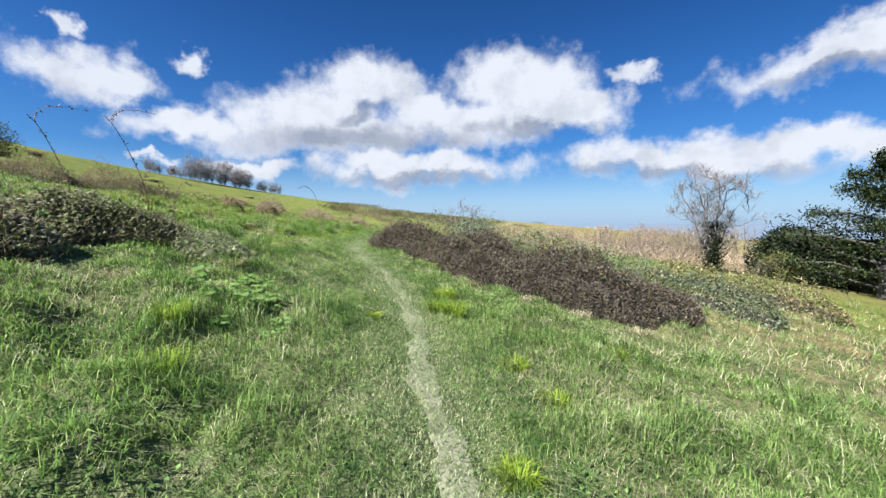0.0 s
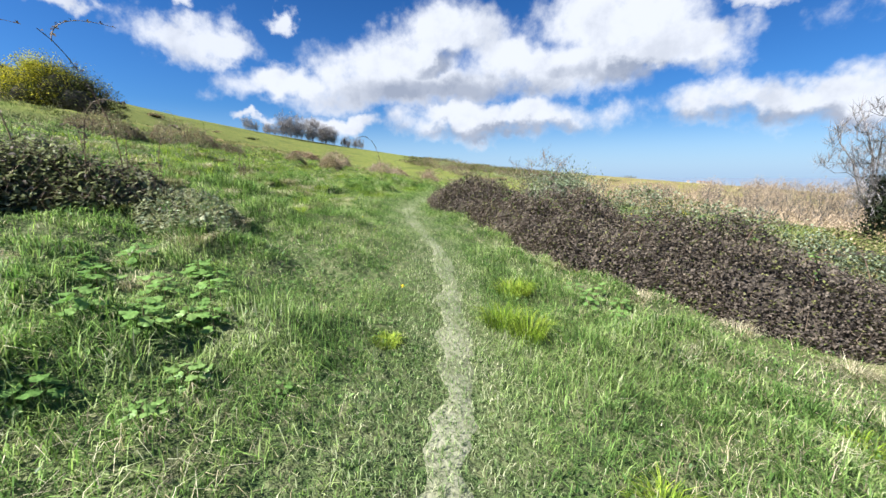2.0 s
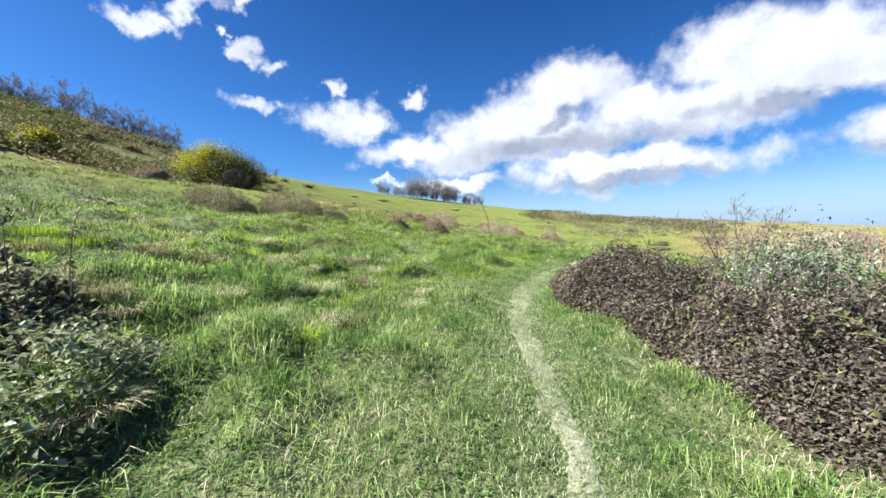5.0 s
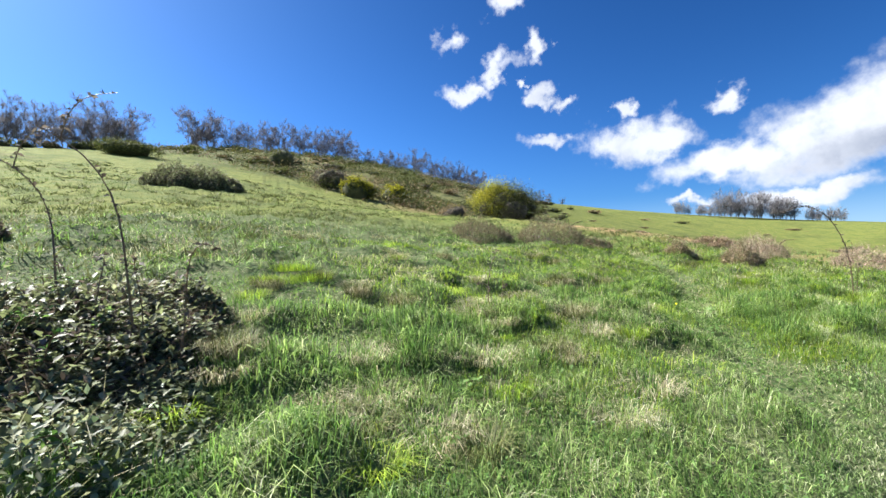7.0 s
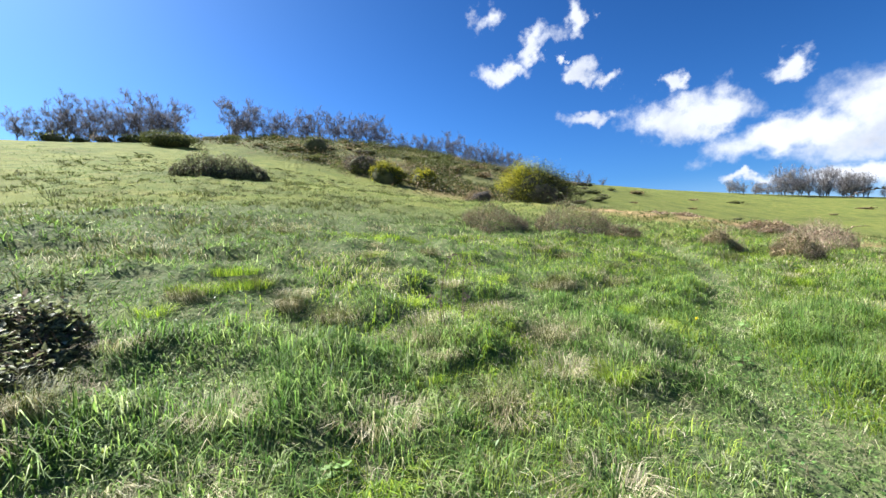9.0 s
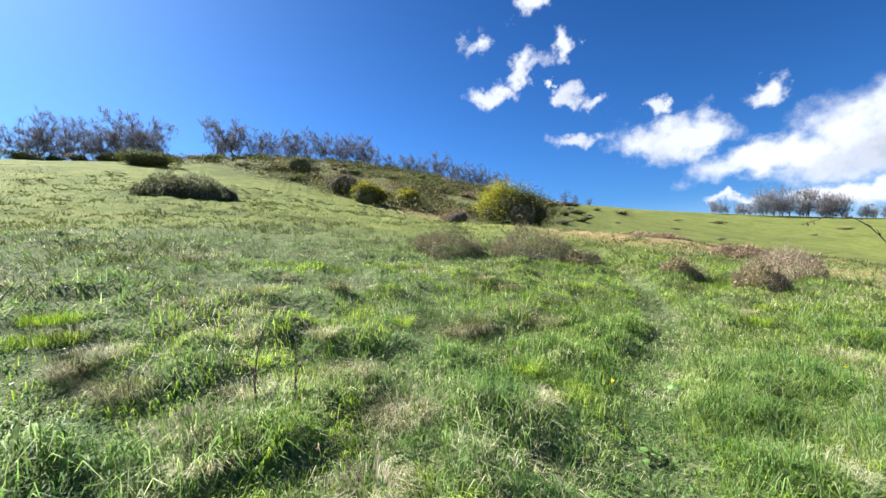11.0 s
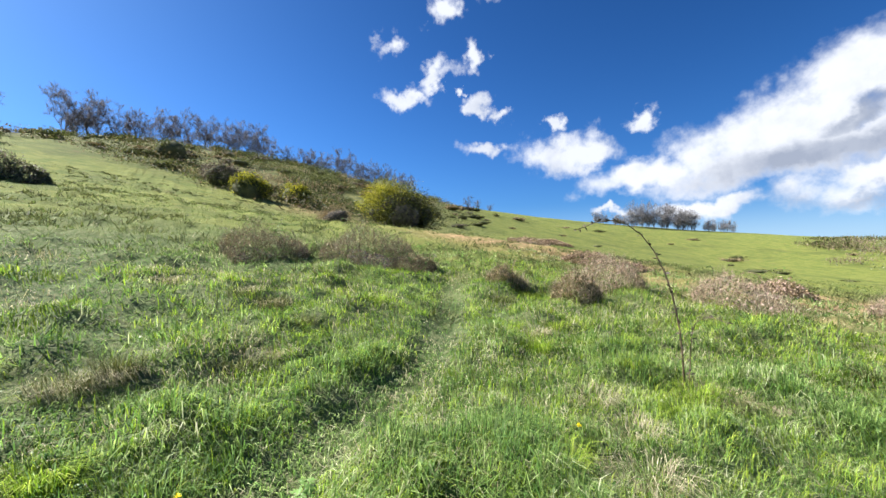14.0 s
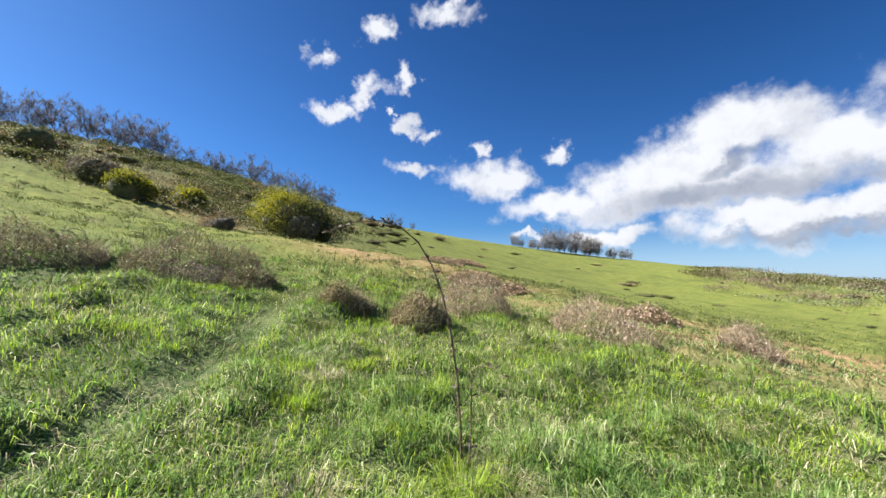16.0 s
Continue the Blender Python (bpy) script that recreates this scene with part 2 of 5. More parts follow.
def tube(points, radii, sides=5):
    """A tapering tube through the points, in triangles."""
    pts = np.asarray(points, float)
    n = len(pts)
    r = np.broadcast_to(radii, n)
    t = np.gradient(pts, axis=0)
    t /= np.linalg.norm(t, axis=1)[:, None] + 1e-9
    ref = np.where(np.abs(t[:, 2:3]) > 0.9, np.array([[1.0, 0, 0]]), np.array([[0, 0, 1.0]]))
    u = np.cross(t, ref)
    u /= np.linalg.norm(u, axis=1)[:, None] + 1e-9
    w = np.cross(t, u)
    a = np.arange(sides) * 2 * math.pi / sides
    v = (pts[:, None] + (u[:, None] * np.cos(a)[None, :, None] + w[:, None] * np.sin(a)[None, :, None]) * r[:, None, None]).reshape(-1, 3)
    f = []
    for i in range(n - 1):
        for k in range(sides):
            p, q = i * sides + k, i * sides + (k + 1) % sides
            f += [(p, q, q + sides), (p, q + sides, p + sides)]
    return v, np.array(f)


def lump(centre, radii, seed, rough=0.25, rows=7, cols=12):
    """An uneven closed dome or ball."""
    a, b = np.meshgrid(np.linspace(0, 2 * math.pi, cols, endpoint=False), np.linspace(-1.45, 1.5, rows))
    d = np.stack([np.cos(a) * np.cos(b), np.sin(a) * np.cos(b), np.sin(b)], -1).reshape(-1, 3)
    k = 1 + rough * 2 * (fbm(d[:, 0] * 2.1 + d[:, 2] + seed * 3.7, d[:, 1] * 2.1 - d[:, 2], seed) - 0.5)
    v = np.asarray(centre) + d * np.asarray(radii) * k[:, None]
    f = []
    for i in range(rows - 1):
        for j in range(cols):
            p, q = i * cols + j, i * cols + (j + 1) % cols
            f += [(p, q, q + cols), (p, q + cols, p + cols)]
    return v, np.array(f)


# ---------------------------------------------------------------- materials
def plant_material(name, colours, shares, scale=0.6, translucent=0.35, rough=0.55, spread=0.35, lit_through=(1.0, 1.08, 0.8), vary=(0.6, 1.45)):
    """Foliage: a share of islands takes each colour, with drift over metres and a lit-through part."""
    m = bpy.data.materials.new(name)
    m.use_nodes = True
    n = Nodes(m.node_tree)
    geo = n.add("ShaderNodeNewGeometry")
    rnd = geo.outputs["Random Per Island"]
    pos = geo.outputs["Position"]
    drift = n.noise(pos, scale, 4.0, 0.6)
    pick = n.math("ADD", n.math("MULTIPLY", rnd, 1.0 - spread), n.math("MULTIPLY", n.ramp(drift, 0.25, 0.75), spread))
    ramp = n.add("ShaderNodeValToRGB")
    ramp.color_ramp.interpolation = "LINEAR"
    els = ramp.color_ramp.elements
    at = 0.0
    for i, (c, s) in enumerate(zip(colours, shares)):
        e = els[i] if i < 2 else els.new(1.0)
        e.position, e.color = min(at + s * 0.5, 1.0), (*c, 1)
        at += s
    n.put(ramp.inputs[0], pick)
    tone = n.ramp(n.noise(pos, 35.0, 2.0), 0.2, 0.8, 0.8, 1.18)
    shade = n.ramp(n.math("FRACT", n.math("MULTIPLY", rnd, 37.7)), 0.0, 1.0, *vary)
    col = n.vmath("MULTIPLY", n.vmath("MULTIPLY", ramp.outputs[0], tone), shade)
    dif, trans, gl = n.add("ShaderNodeBsdfPrincipled"), n.add("ShaderNodeBsdfTranslucent"), n.add("ShaderNodeMixShader")
    n.put(dif.inputs["Base Color"], col)
    dif.inputs["Roughness"].default_value, dif.inputs["Specular IOR Level"].default_value = rough, 0.18
    n.put(trans.inputs[0], n.vmath("MULTIPLY", col, lit_through))
    gl.inputs[0].default_value = translucent
    n.put(gl.inputs[1], dif.outputs[0]), n.put(gl.inputs[2], trans.outputs[0])
    o = n.add("ShaderNodeOutputMaterial")
    n.put(o.inputs[0], gl.outputs[0])
    return m


def solid_material(name, a, b, scale, rough=0.9, bump=0.3, fine=40.0, metal=0.0):
    m = bpy.data.materials.new(name)
    m.use_nodes = True
    n = Nodes(m.node_tree)
    pos = n.add("ShaderNodeNewGeometry").outputs["Position"]
    f = n.ramp(n.math("ADD", n.math("MULTIPLY", n.noise(pos, scale, 6.0, 0.6), 0.65), n.math("MULTIPLY", n.noise(pos, fine, 4.0), 0.35)), 0.35, 0.65)
    bs, o, bp = n.add("ShaderNodeBsdfPrincipled"), n.add("ShaderNodeOutputMaterial"), n.add("ShaderNodeBump")
    n.put(bs.inputs["Base Color"], n.mix(f, a, b))
    bs.inputs["Roughness"].default_value = rough
    bp.inputs["Strength"].default_value, bp.inputs["Distance"].default_value = bump, 0.03
    n.put(bp.inputs["Height"], n.noise(pos, fine * 0.7, 5.0))
    n.put(bs.inputs["Normal"], bp.outputs[0])
    n.put(o.inputs[0], bs.outputs[0])
    return m


def ground_material():
    m = bpy.data.materials.new("turf")
    m.use_nodes = True
    n = Nodes(m.node_tree)
    pos = n.add("ShaderNodeNewGeometry").outputs["Position"]
    fine, mid, broad = n.noise(pos, 9.0, 6.0, 0.65), n.noise(pos, 1.1, 5.0, 0.6), n.noise(pos, 0.09, 4.0, 0.6)

    def attribute(name):
        a = n.add("ShaderNodeAttribute")
        a.attribute_name = name
        return a.outputs["Fac"]

    green = n.mix(n.ramp(mid, 0.3, 0.7), (0.04, 0.075, 0.025), (0.10, 0.14, 0.05))
    green = n.mix(n.ramp(fine, 0.35, 0.7), green, (0.16, 0.17, 0.085))
    field = n.mix(n.ramp(n.noise(pos, 0.5, 6.0, 0.65), 0.3, 0.7), (0.11, 0.148, 0.03), (0.225, 0.235, 0.055))
    field = n.mix(n.ramp(n.noise(pos, 3.0, 4.0, 0.7), 0.5, 0.8), field, (0.10, 0.14, 0.03))
    field = n.mix(n.ramp(n.noise(pos, 0.07, 6.0, 0.7), 0.48, 0.68, 0.0, 0.75), field, (0.075, 0.095, 0.025))
    field = n.mix(n.ramp(n.noise(pos, 0.22, 6.0, 0.75), 0.56, 0.72, 0.0, 0.7), field, (0.17, 0.135, 0.06))
    col = n.mix(attribute("field"), green, field)
    dry = n.mix(n.ramp(n.noise(pos, 2.2, 5.0, 0.65), 0.3, 0.7), (0.22, 0.14, 0.075), (0.40, 0.28, 0.15))
    col = n.mix(n.math("MULTIPLY", attribute("dry"), n.ramp(mid, 0.2, 0.6)), col, dry)
    scrub = n.mix(n.ramp(n.noise(pos, 0.35, 7.0, 0.7), 0.35, 0.65), (0.055, 0.068, 0.025), (0.165, 0.165, 0.06))
    # at low mask values this olive also stands for cloud shadow
    col = n.mix(attribute("scrub"), col, scrub)
    wood = n.mix(n.ramp(broad, 0.35, 0.6), (0.17, 0.125, 0.075), (0.25, 0.235, 0.07))
    col = n.mix(attribute("wood"), col, wood)
    bs, o, bp = n.add("ShaderNodeBsdfPrincipled"), n.add("ShaderNodeOutputMaterial"), n.add("ShaderNodeBump")
    n.put(bs.inputs["Base Color"], col)
    bs.inputs["Roughness"].default_value, bs.inputs["Specular IOR Level"].default_value = 0.95, 0.1
    bp.inputs["Strength"].default_value, bp.inputs["Distance"].default_value = 0.7, 0.12
    n.put(bp.inputs["Height"], n.math("ADD", n.math("MULTIPLY", n.noise(pos, 1.6, 6.0, 0.7), 3.0), fine))
    n.put(bs.inputs["Normal"], bp.outputs[0])
    n.put(o.inputs[0], bs.outputs[0])
    return m


TURF = ground_material()
GRASS = plant_material("grass_blade", [(0.055, 0.108, 0.028), (0.14, 0.24, 0.06), (0.265, 0.345, 0.11), (0.52, 0.52, 0.36)], [0.27, 0.30, 0.25, 0.18], 2.2, 0.45, 0.55, 0.5, (1.0, 1.08, 0.8), (0.5, 1.6))
LUSH = plant_material("lush_grass", [(0.11, 0.19, 0.02), (0.235, 0.335, 0.033), (0.38, 0.45, 0.07)], [0.3, 0.4, 0.3], 1.5, 0.42, 0.6)
HILL_GRASS = plant_material("hill_grass", [(0.06, 0.095, 0.028), (0.12, 0.165, 0.05), (0.21, 0.24, 0.09), (0.40, 0.38, 0.24)], [0.28, 0.32, 0.25, 0.15], 0.8, 0.35, 0.65)
STRAW = plant_material("dry_straw", [(0.26, 0.22, 0.13), (0.42, 0.37, 0.24), (0.54, 0.50, 0.36)], [0.3, 0.4, 0.3], 1.5, 0.25, 0.7)
PALE = plant_material("trodden_grass", [(0.12, 0.20, 0.06), (0.25, 0.30, 0.14), (0.45, 0.44, 0.30)], [0.42, 0.36, 0.22], 2.0, 0.3, 0.6)
BRAMBLE_BROWN = plant_material("bramble_leaf_brown", [(0.068, 0.056, 0.047), (0.115, 0.095, 0.078), (0.17, 0.143, 0.11), (0.23, 0.205, 0.15)], [0.28, 0.36, 0.26, 0.10], 1.2, 0.28, 0.55, 0.45, (1, 0.95, 0.9), (0.5, 1.55))
BRAMBLE_GREEN = plant_material("bramble_leaf_green", [(0.11, 0.125, 0.065), (0.19, 0.21, 0.105), (0.29, 0.31, 0.19), (0.42, 0.39, 0.30)], [0.25, 0.32, 0.25, 0.18], 1.2, 0.38, 0.5, 0.4, (1.0, 1.05, 0.85), (0.6, 1.4))
DEAD_LEAF = plant_material("dead_bracken", [(0.17, 0.12, 0.075), (0.32, 0.235, 0.145), (0.48, 0.38, 0.25)], [0.35, 0.4, 0.25], 1.5, 0.15, 0.7)
PINK_LEAF = plant_material("dead_stems_pink", [(0.25, 0.16, 0.135), (0.42, 0.29, 0.255), (0.54, 0.44, 0.36)], [0.35, 0.4, 0.25], 1.5, 0.15, 0.7)
FRESH_LEAF = plant_material("fresh_leaf", [(0.055, 0.12, 0.032), (0.12, 0.21, 0.055), (0.22, 0.31, 0.11)], [0.35, 0.35, 0.3], 2.5, 0.35, 0.4)
GORSE = plant_material("gorse_spines", [(0.035, 0.045, 0.016), (0.085, 0.095, 0.028), (0.17, 0.17, 0.05)], [0.35, 0.4, 0.25], 1.0, 0.15, 0.6)
GORSE_FLOWER = plant_material("gorse_flower", [(0.36, 0.33, 0.02), (0.52, 0.46, 0.03), (0.30, 0.34, 0.05)], [0.35, 0.4, 0.25], 1.0, 0.25, 0.6)
OLIVE = plant_material("olive_leaf", [(0.07, 0.085, 0.03), (0.14, 0.15, 0.05), (0.22, 0.22, 0.09)], [0.35, 0.4, 0.25], 1.0, 0.2, 0.6)
GREY_LEAF = plant_material("grey_green_leaf", [(0.08, 0.11, 0.065), (0.18, 0.225, 0.14), (0.33, 0.37, 0.26)], [0.32, 0.4, 0.28], 1.0, 0.35, 0.42)
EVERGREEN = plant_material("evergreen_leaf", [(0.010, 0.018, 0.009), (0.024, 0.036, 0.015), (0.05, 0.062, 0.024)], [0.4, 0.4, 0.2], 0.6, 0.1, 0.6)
CEDAR_NEEDLE = plant_material("cedar_needles", [(0.018, 0.03, 0.012), (0.035, 0.05, 0.02), (0.10, 0.115, 0.04)], [0.36, 0.4, 0.24], 0.6, 0.1, 0.6)
# twig grey paled and blued: distance haze mixed into the colour
TWIG = plant_material("hazed_bare_twigs", [(0.10, 0.098, 0.112), (0.165, 0.16, 0.178), (0.25, 0.24, 0.26)], [0.35, 0.4, 0.25], 0.3, 0.3, 0.9, 0.35, (1, 1, 1))
PALE_TWIG = plant_material("pale_twigs", [(0.17, 0.155, 0.16), (0.27, 0.25, 0.255), (0.38, 0.355, 0.35)], [0.35, 0.4, 0.25], 0.3, 0.3, 0.9, 0.35, (1, 1, 1))
BROWN_TWIG = plant_material("brown_twigs", [(0.12, 0.085, 0.06), (0.20, 0.15, 0.11), (0.32, 0.25, 0.18)], [0.35, 0.4, 0.25], 1.0, 0.15, 0.9, 0.35, (1, 1, 1))
TAN_TWIG = plant_material("tan_twigs", [(0.24, 0.18, 0.125), (0.35, 0.27, 0.19), (0.46, 0.37, 0.265)], [0.35, 0.4, 0.25], 0.06, 0.15, 0.9)
BARK = solid_material("bark", (0.06, 0.054, 0.05), (0.14, 0.128, 0.118), 3.0, 0.95, 0.6)
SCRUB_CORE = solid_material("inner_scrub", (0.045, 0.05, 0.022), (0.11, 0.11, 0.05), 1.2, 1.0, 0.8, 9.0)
# near-black filling: crown shade put into the colour behind evergreen leaves
SHADE_CORE = solid_material("shaded_inner_foliage", (0.010, 0.014, 0.008), (0.03, 0.036, 0.018), 2.0, 1.0, 0.8)
CANE = solid_material("bramble_cane", (0.09, 0.05, 0.035), (0.16, 0.12, 0.055), 8.0, 0.6, 0.2)
# dead-twig brown whose dark end stands for shade in the leaf gaps
THICKET = solid_material("shaded_dead_twigs", (0.03, 0.025, 0.02), (0.11, 0.09, 0.07), 5.0, 1.0, 1.0, 60.0)
EARTH = solid_material("trodden_earth", (0.16, 0.175, 0.095), (0.32, 0.315, 0.22), 3.0, 1.0, 0.5, 45.0)
SOIL = solid_material("bare_soil", (0.19, 0.155, 0.10), (0.31, 0.265, 0.18), 6.0, 1.0, 0.6, 60.0)
PETAL = plant_material("yellow_petal", [(0.75, 0.6, 0.01), (0.85, 0.7, 0.02), (0.8, 0.68, 0.05)], [0.3, 0.4, 0.3], 1.0, 0.3, 0.5)
WALL_PAINT = solid_material("pale_render", (0.26, 0.25, 0.235), (0.36, 0.345, 0.32), 0.2, 0.9, 0.05)
ROOF_TILE = solid_material("roof_tile", (0.22, 0.13, 0.1), (0.3, 0.2, 0.16), 0.3, 0.9, 0.1)


def water_material():
    m = bpy.data.materials.new("sea_water")
    m.use_nodes = True
    n = Nodes(m.node_tree)
    pos = n.add("ShaderNodeNewGeometry").outputs["Position"]
    bs, o, bp = n.add("ShaderNodeBsdfPrincipled"), n.add("ShaderNodeOutputMaterial"), n.add("ShaderNodeBump")
    # water colour lifted to pale blue-grey, horizon haze included
    n.put(bs.inputs["Base Color"], n.mix(n.noise(pos, 0.002, 4.0), (0.12, 0.17, 0.235), (0.17, 0.225, 0.29)))
    bs.inputs["Roughness"].default_value = 0.6
    bp.inputs["Strength"].default_value = 0.3
    n.put(bp.inputs["Height"], n.noise(pos, 0.15, 4.0))
    n.put(bs.inputs["Normal"], bp.outputs[0])
    n.put(o.inputs[0], bs.outputs[0])
    return m


SEA = water_material()


# ---------------------------------------------------------------- ground, path, sea
def spread_axis(lo, hi, step, reach, growth=1.085):
    mid = list(np.arange(lo, hi + step / 2, step))
    left, right, s = [lo], [hi], step
    while left[-1] > -reach or right[-1] < reach:
        s *= growth
        left.append(left[-1] - s), right.append(right[-1] + s)
    return np.array(left[:0:-1] + mid + right[1:])


def build_ground():
    xs, ys = spread_axis(-14, 6, 0.17, 4300, 1.1), spread_axis(-2, 25, 0.17, 4300, 1.1)
    gx, gy = np.meshgrid(xs, ys)
    v = np.stack([gx, gy, ground_z(gx, gy)], -1).reshape(-1, 3)
    i = np.arange(len(ys) - 1)[:, None] * len(xs) + np.arange(len(xs) - 1)[None, :]
    f = np.stack([i, i + 1, i + 1 + len(xs), i + len(xs)], -1).reshape(-1, 4)
    me = raw_mesh("ground", v, f, TURF, True)
    x, y = v[:, 0], v[:, 1]
    rough = (fbm(x * 0.08, y * 0.08, 21) - 0.5)
    d = np.hypot(x + 2, y - 8)
    az = np.degrees(np.arctan2(x + 2, y - 11))
    field = smooth(9, 22, d + rough * 8) * 0.9
    edge = np.interp(az, [-125, -112, -104, -97, -88, -77, -63, -52, -40], [140, 108, 92, 76, 68, 58, 48, 52, 70])
    # the 0.2 share right of bearing -50 paints a passing cloud shadow
    scrub = smooth(-4, 6, d - edge + rough * 22) * smooth(-125, -108, az) * (0.2 + 0.8 * smooth(-50, -62, az)) * smooth(-14, -30, az) * smooth(420, 260, d)
    dry = np.maximum(np.exp(-(((x + 19) / 6.5) ** 2 + ((y - 27) / 4.5) ** 2)), np.exp(-(((x + 6) / 5) ** 2 + ((y - 27) / 4) ** 2)))
    dry = np.maximum(dry, 0.38 * np.exp(-(((x - 9) / 5) ** 2 + ((y - 10) / 8) ** 2)))
    dry = np.maximum(dry, 0.8 * np.exp(-(((x + 58) / 10) ** 2 + ((y - 30) / 8) ** 2)))
    wood = smooth(26, 40, x * 0.75 + y * 0.45 + rough * 14) * smooth(-2, 10, az + rough * 10) * smooth(130, 90, az)
    for name, values in (("field", field), ("scrub", scrub), ("dry", np.clip(dry * 1.6, 0, 1)), ("wood", wood)):
        a = me.attributes.new(name, "FLOAT", "POINT")
        a.data.foreach_set("value", np.asarray(values, np.float32))
    tagged(new("ground", me), "rough sloping grass hillside with dry and scrubby patches", "ground", kind="structure")


build_ground()


def strip(name, line, half, lift, material, label, category, ragged=1.1):
    """A ragged ribbon laid on the ground along a line."""
    pts = []
    for (x0, y0), (x1, y1) in zip(line[:-1], line[1:]):
        n = max(2, int(math.hypot(x1 - x0, y1 - y0) / 0.08))
        t = np.arange(n)[:, None] / n
        pts.append(np.array([[x0, y0]]) * (1 - t) + np.array([[x1, y1]]) * t)
    c = np.concatenate(pts)
    for _ in range(12):
        c[1:-1] = (c[:-2] + 2 * c[1:-1] + c[2:]) / 4
    t = np.gradient(c, axis=0)
    t /= np.linalg.norm(t, axis=1)[:, None]
    s = np.stack([t[:, 1], -t[:, 0]], 1)
    across = np.linspace(-1, 1, 9)
    k = np.arange(len(c))
    wl = half * (1 + ragged * 2 * (fbm(k * 0.35, k * 0 + 1.5, 41) - 0.5))
    wr = half * (1 + ragged * 2 * (fbm(k * 0.35, k * 0 + 7.5, 42) - 0.5))
    w = np.where(across[None] < 0, wl[:, None], wr[:, None]) * across[None]
    x, y = c[:, 0:1] + s[:, 0:1] * w, c[:, 1:2] + s[:, 1:2] * w
    z = ground_z(x, y) + lift - 0.03 * np.abs(across[None]) ** 4
    v = np.stack([x, y, z], -1).reshape(-1, 3)
    i = np.arange(len(c) - 1)[:, None] * 9 + np.arange(8)[None]
    f = np.stack([i, i + 1, i + 10, i + 9], -1).reshape(-1, 4)
    return tagged(new(name, raw_mesh(name, v, f, material, True)), label, category, kind="structure")


strip("path", PATH_LINE, 0.165, 0.012, EARTH, "narrow trodden footpath of pale dry earth and flattened grass", "path")


def build_sea():
    v = np.array([(-300, 700, -31), (4700, 700, -31), (4700, 4700, -31), (-300, 4700, -31)], float)
    me = raw_mesh("water", v, [(0, 1, 2, 3)], SEA)
    tagged(new("water", me), "calm grey-blue sea on the horizon", "sea", kind="structure")


build_sea()


# ---------------------------------------------------------------- grass
WALK_LINE = np.array([(0, -0.5), (0.06, 1.65), (-0.13, 3.5), (-0.82, 5.9), (-1.3, 7.3), (-1.9, 8.6), (-2.5, 10.4), (-2.7, 11.7), (-3.0, 13.2), (-3.2, 15.0)])


def scatter(count, x0, x1, y0, y1, weight):
    """Points over a rectangle, thinned by a weight between 0 and 1."""
    out, have = [], 0
    while have < count:
        x, y = rng.uniform(x0, x1, 400000), rng.uniform(y0, y1, 400000)
        k = rng.uniform(0, 1, len(x)) < weight(x, y)
        out.append(np.stack([x[k], y[k]], 1))
        have += int(k.sum())
    return np.concatenate(out)[:count]


def on_ground(xy, sink=0.01):
    return np.column_stack([xy, ground_z(xy[:, 0], xy[:, 1]) - sink])


def wind(n, spread=0.9):
    return rng.normal(radians(-35), spread, n)


def stuff(name, geometry, material, label, category="grass"):
    return tagged(new(name, raw_mesh(name, *geometry, material)), label, category, kind="stuff")


def leaning(points, length, bend, heading):
    """Tips of bent blades standing at the points."""
    reach = length * np.minimum(bend, 1.3) * 0.75
    return points + np.column_stack([np.cos(heading) * reach, np.sin(heading) * reach, length * np.clip(1 - 0.6 * bend, 0.15, 1)])


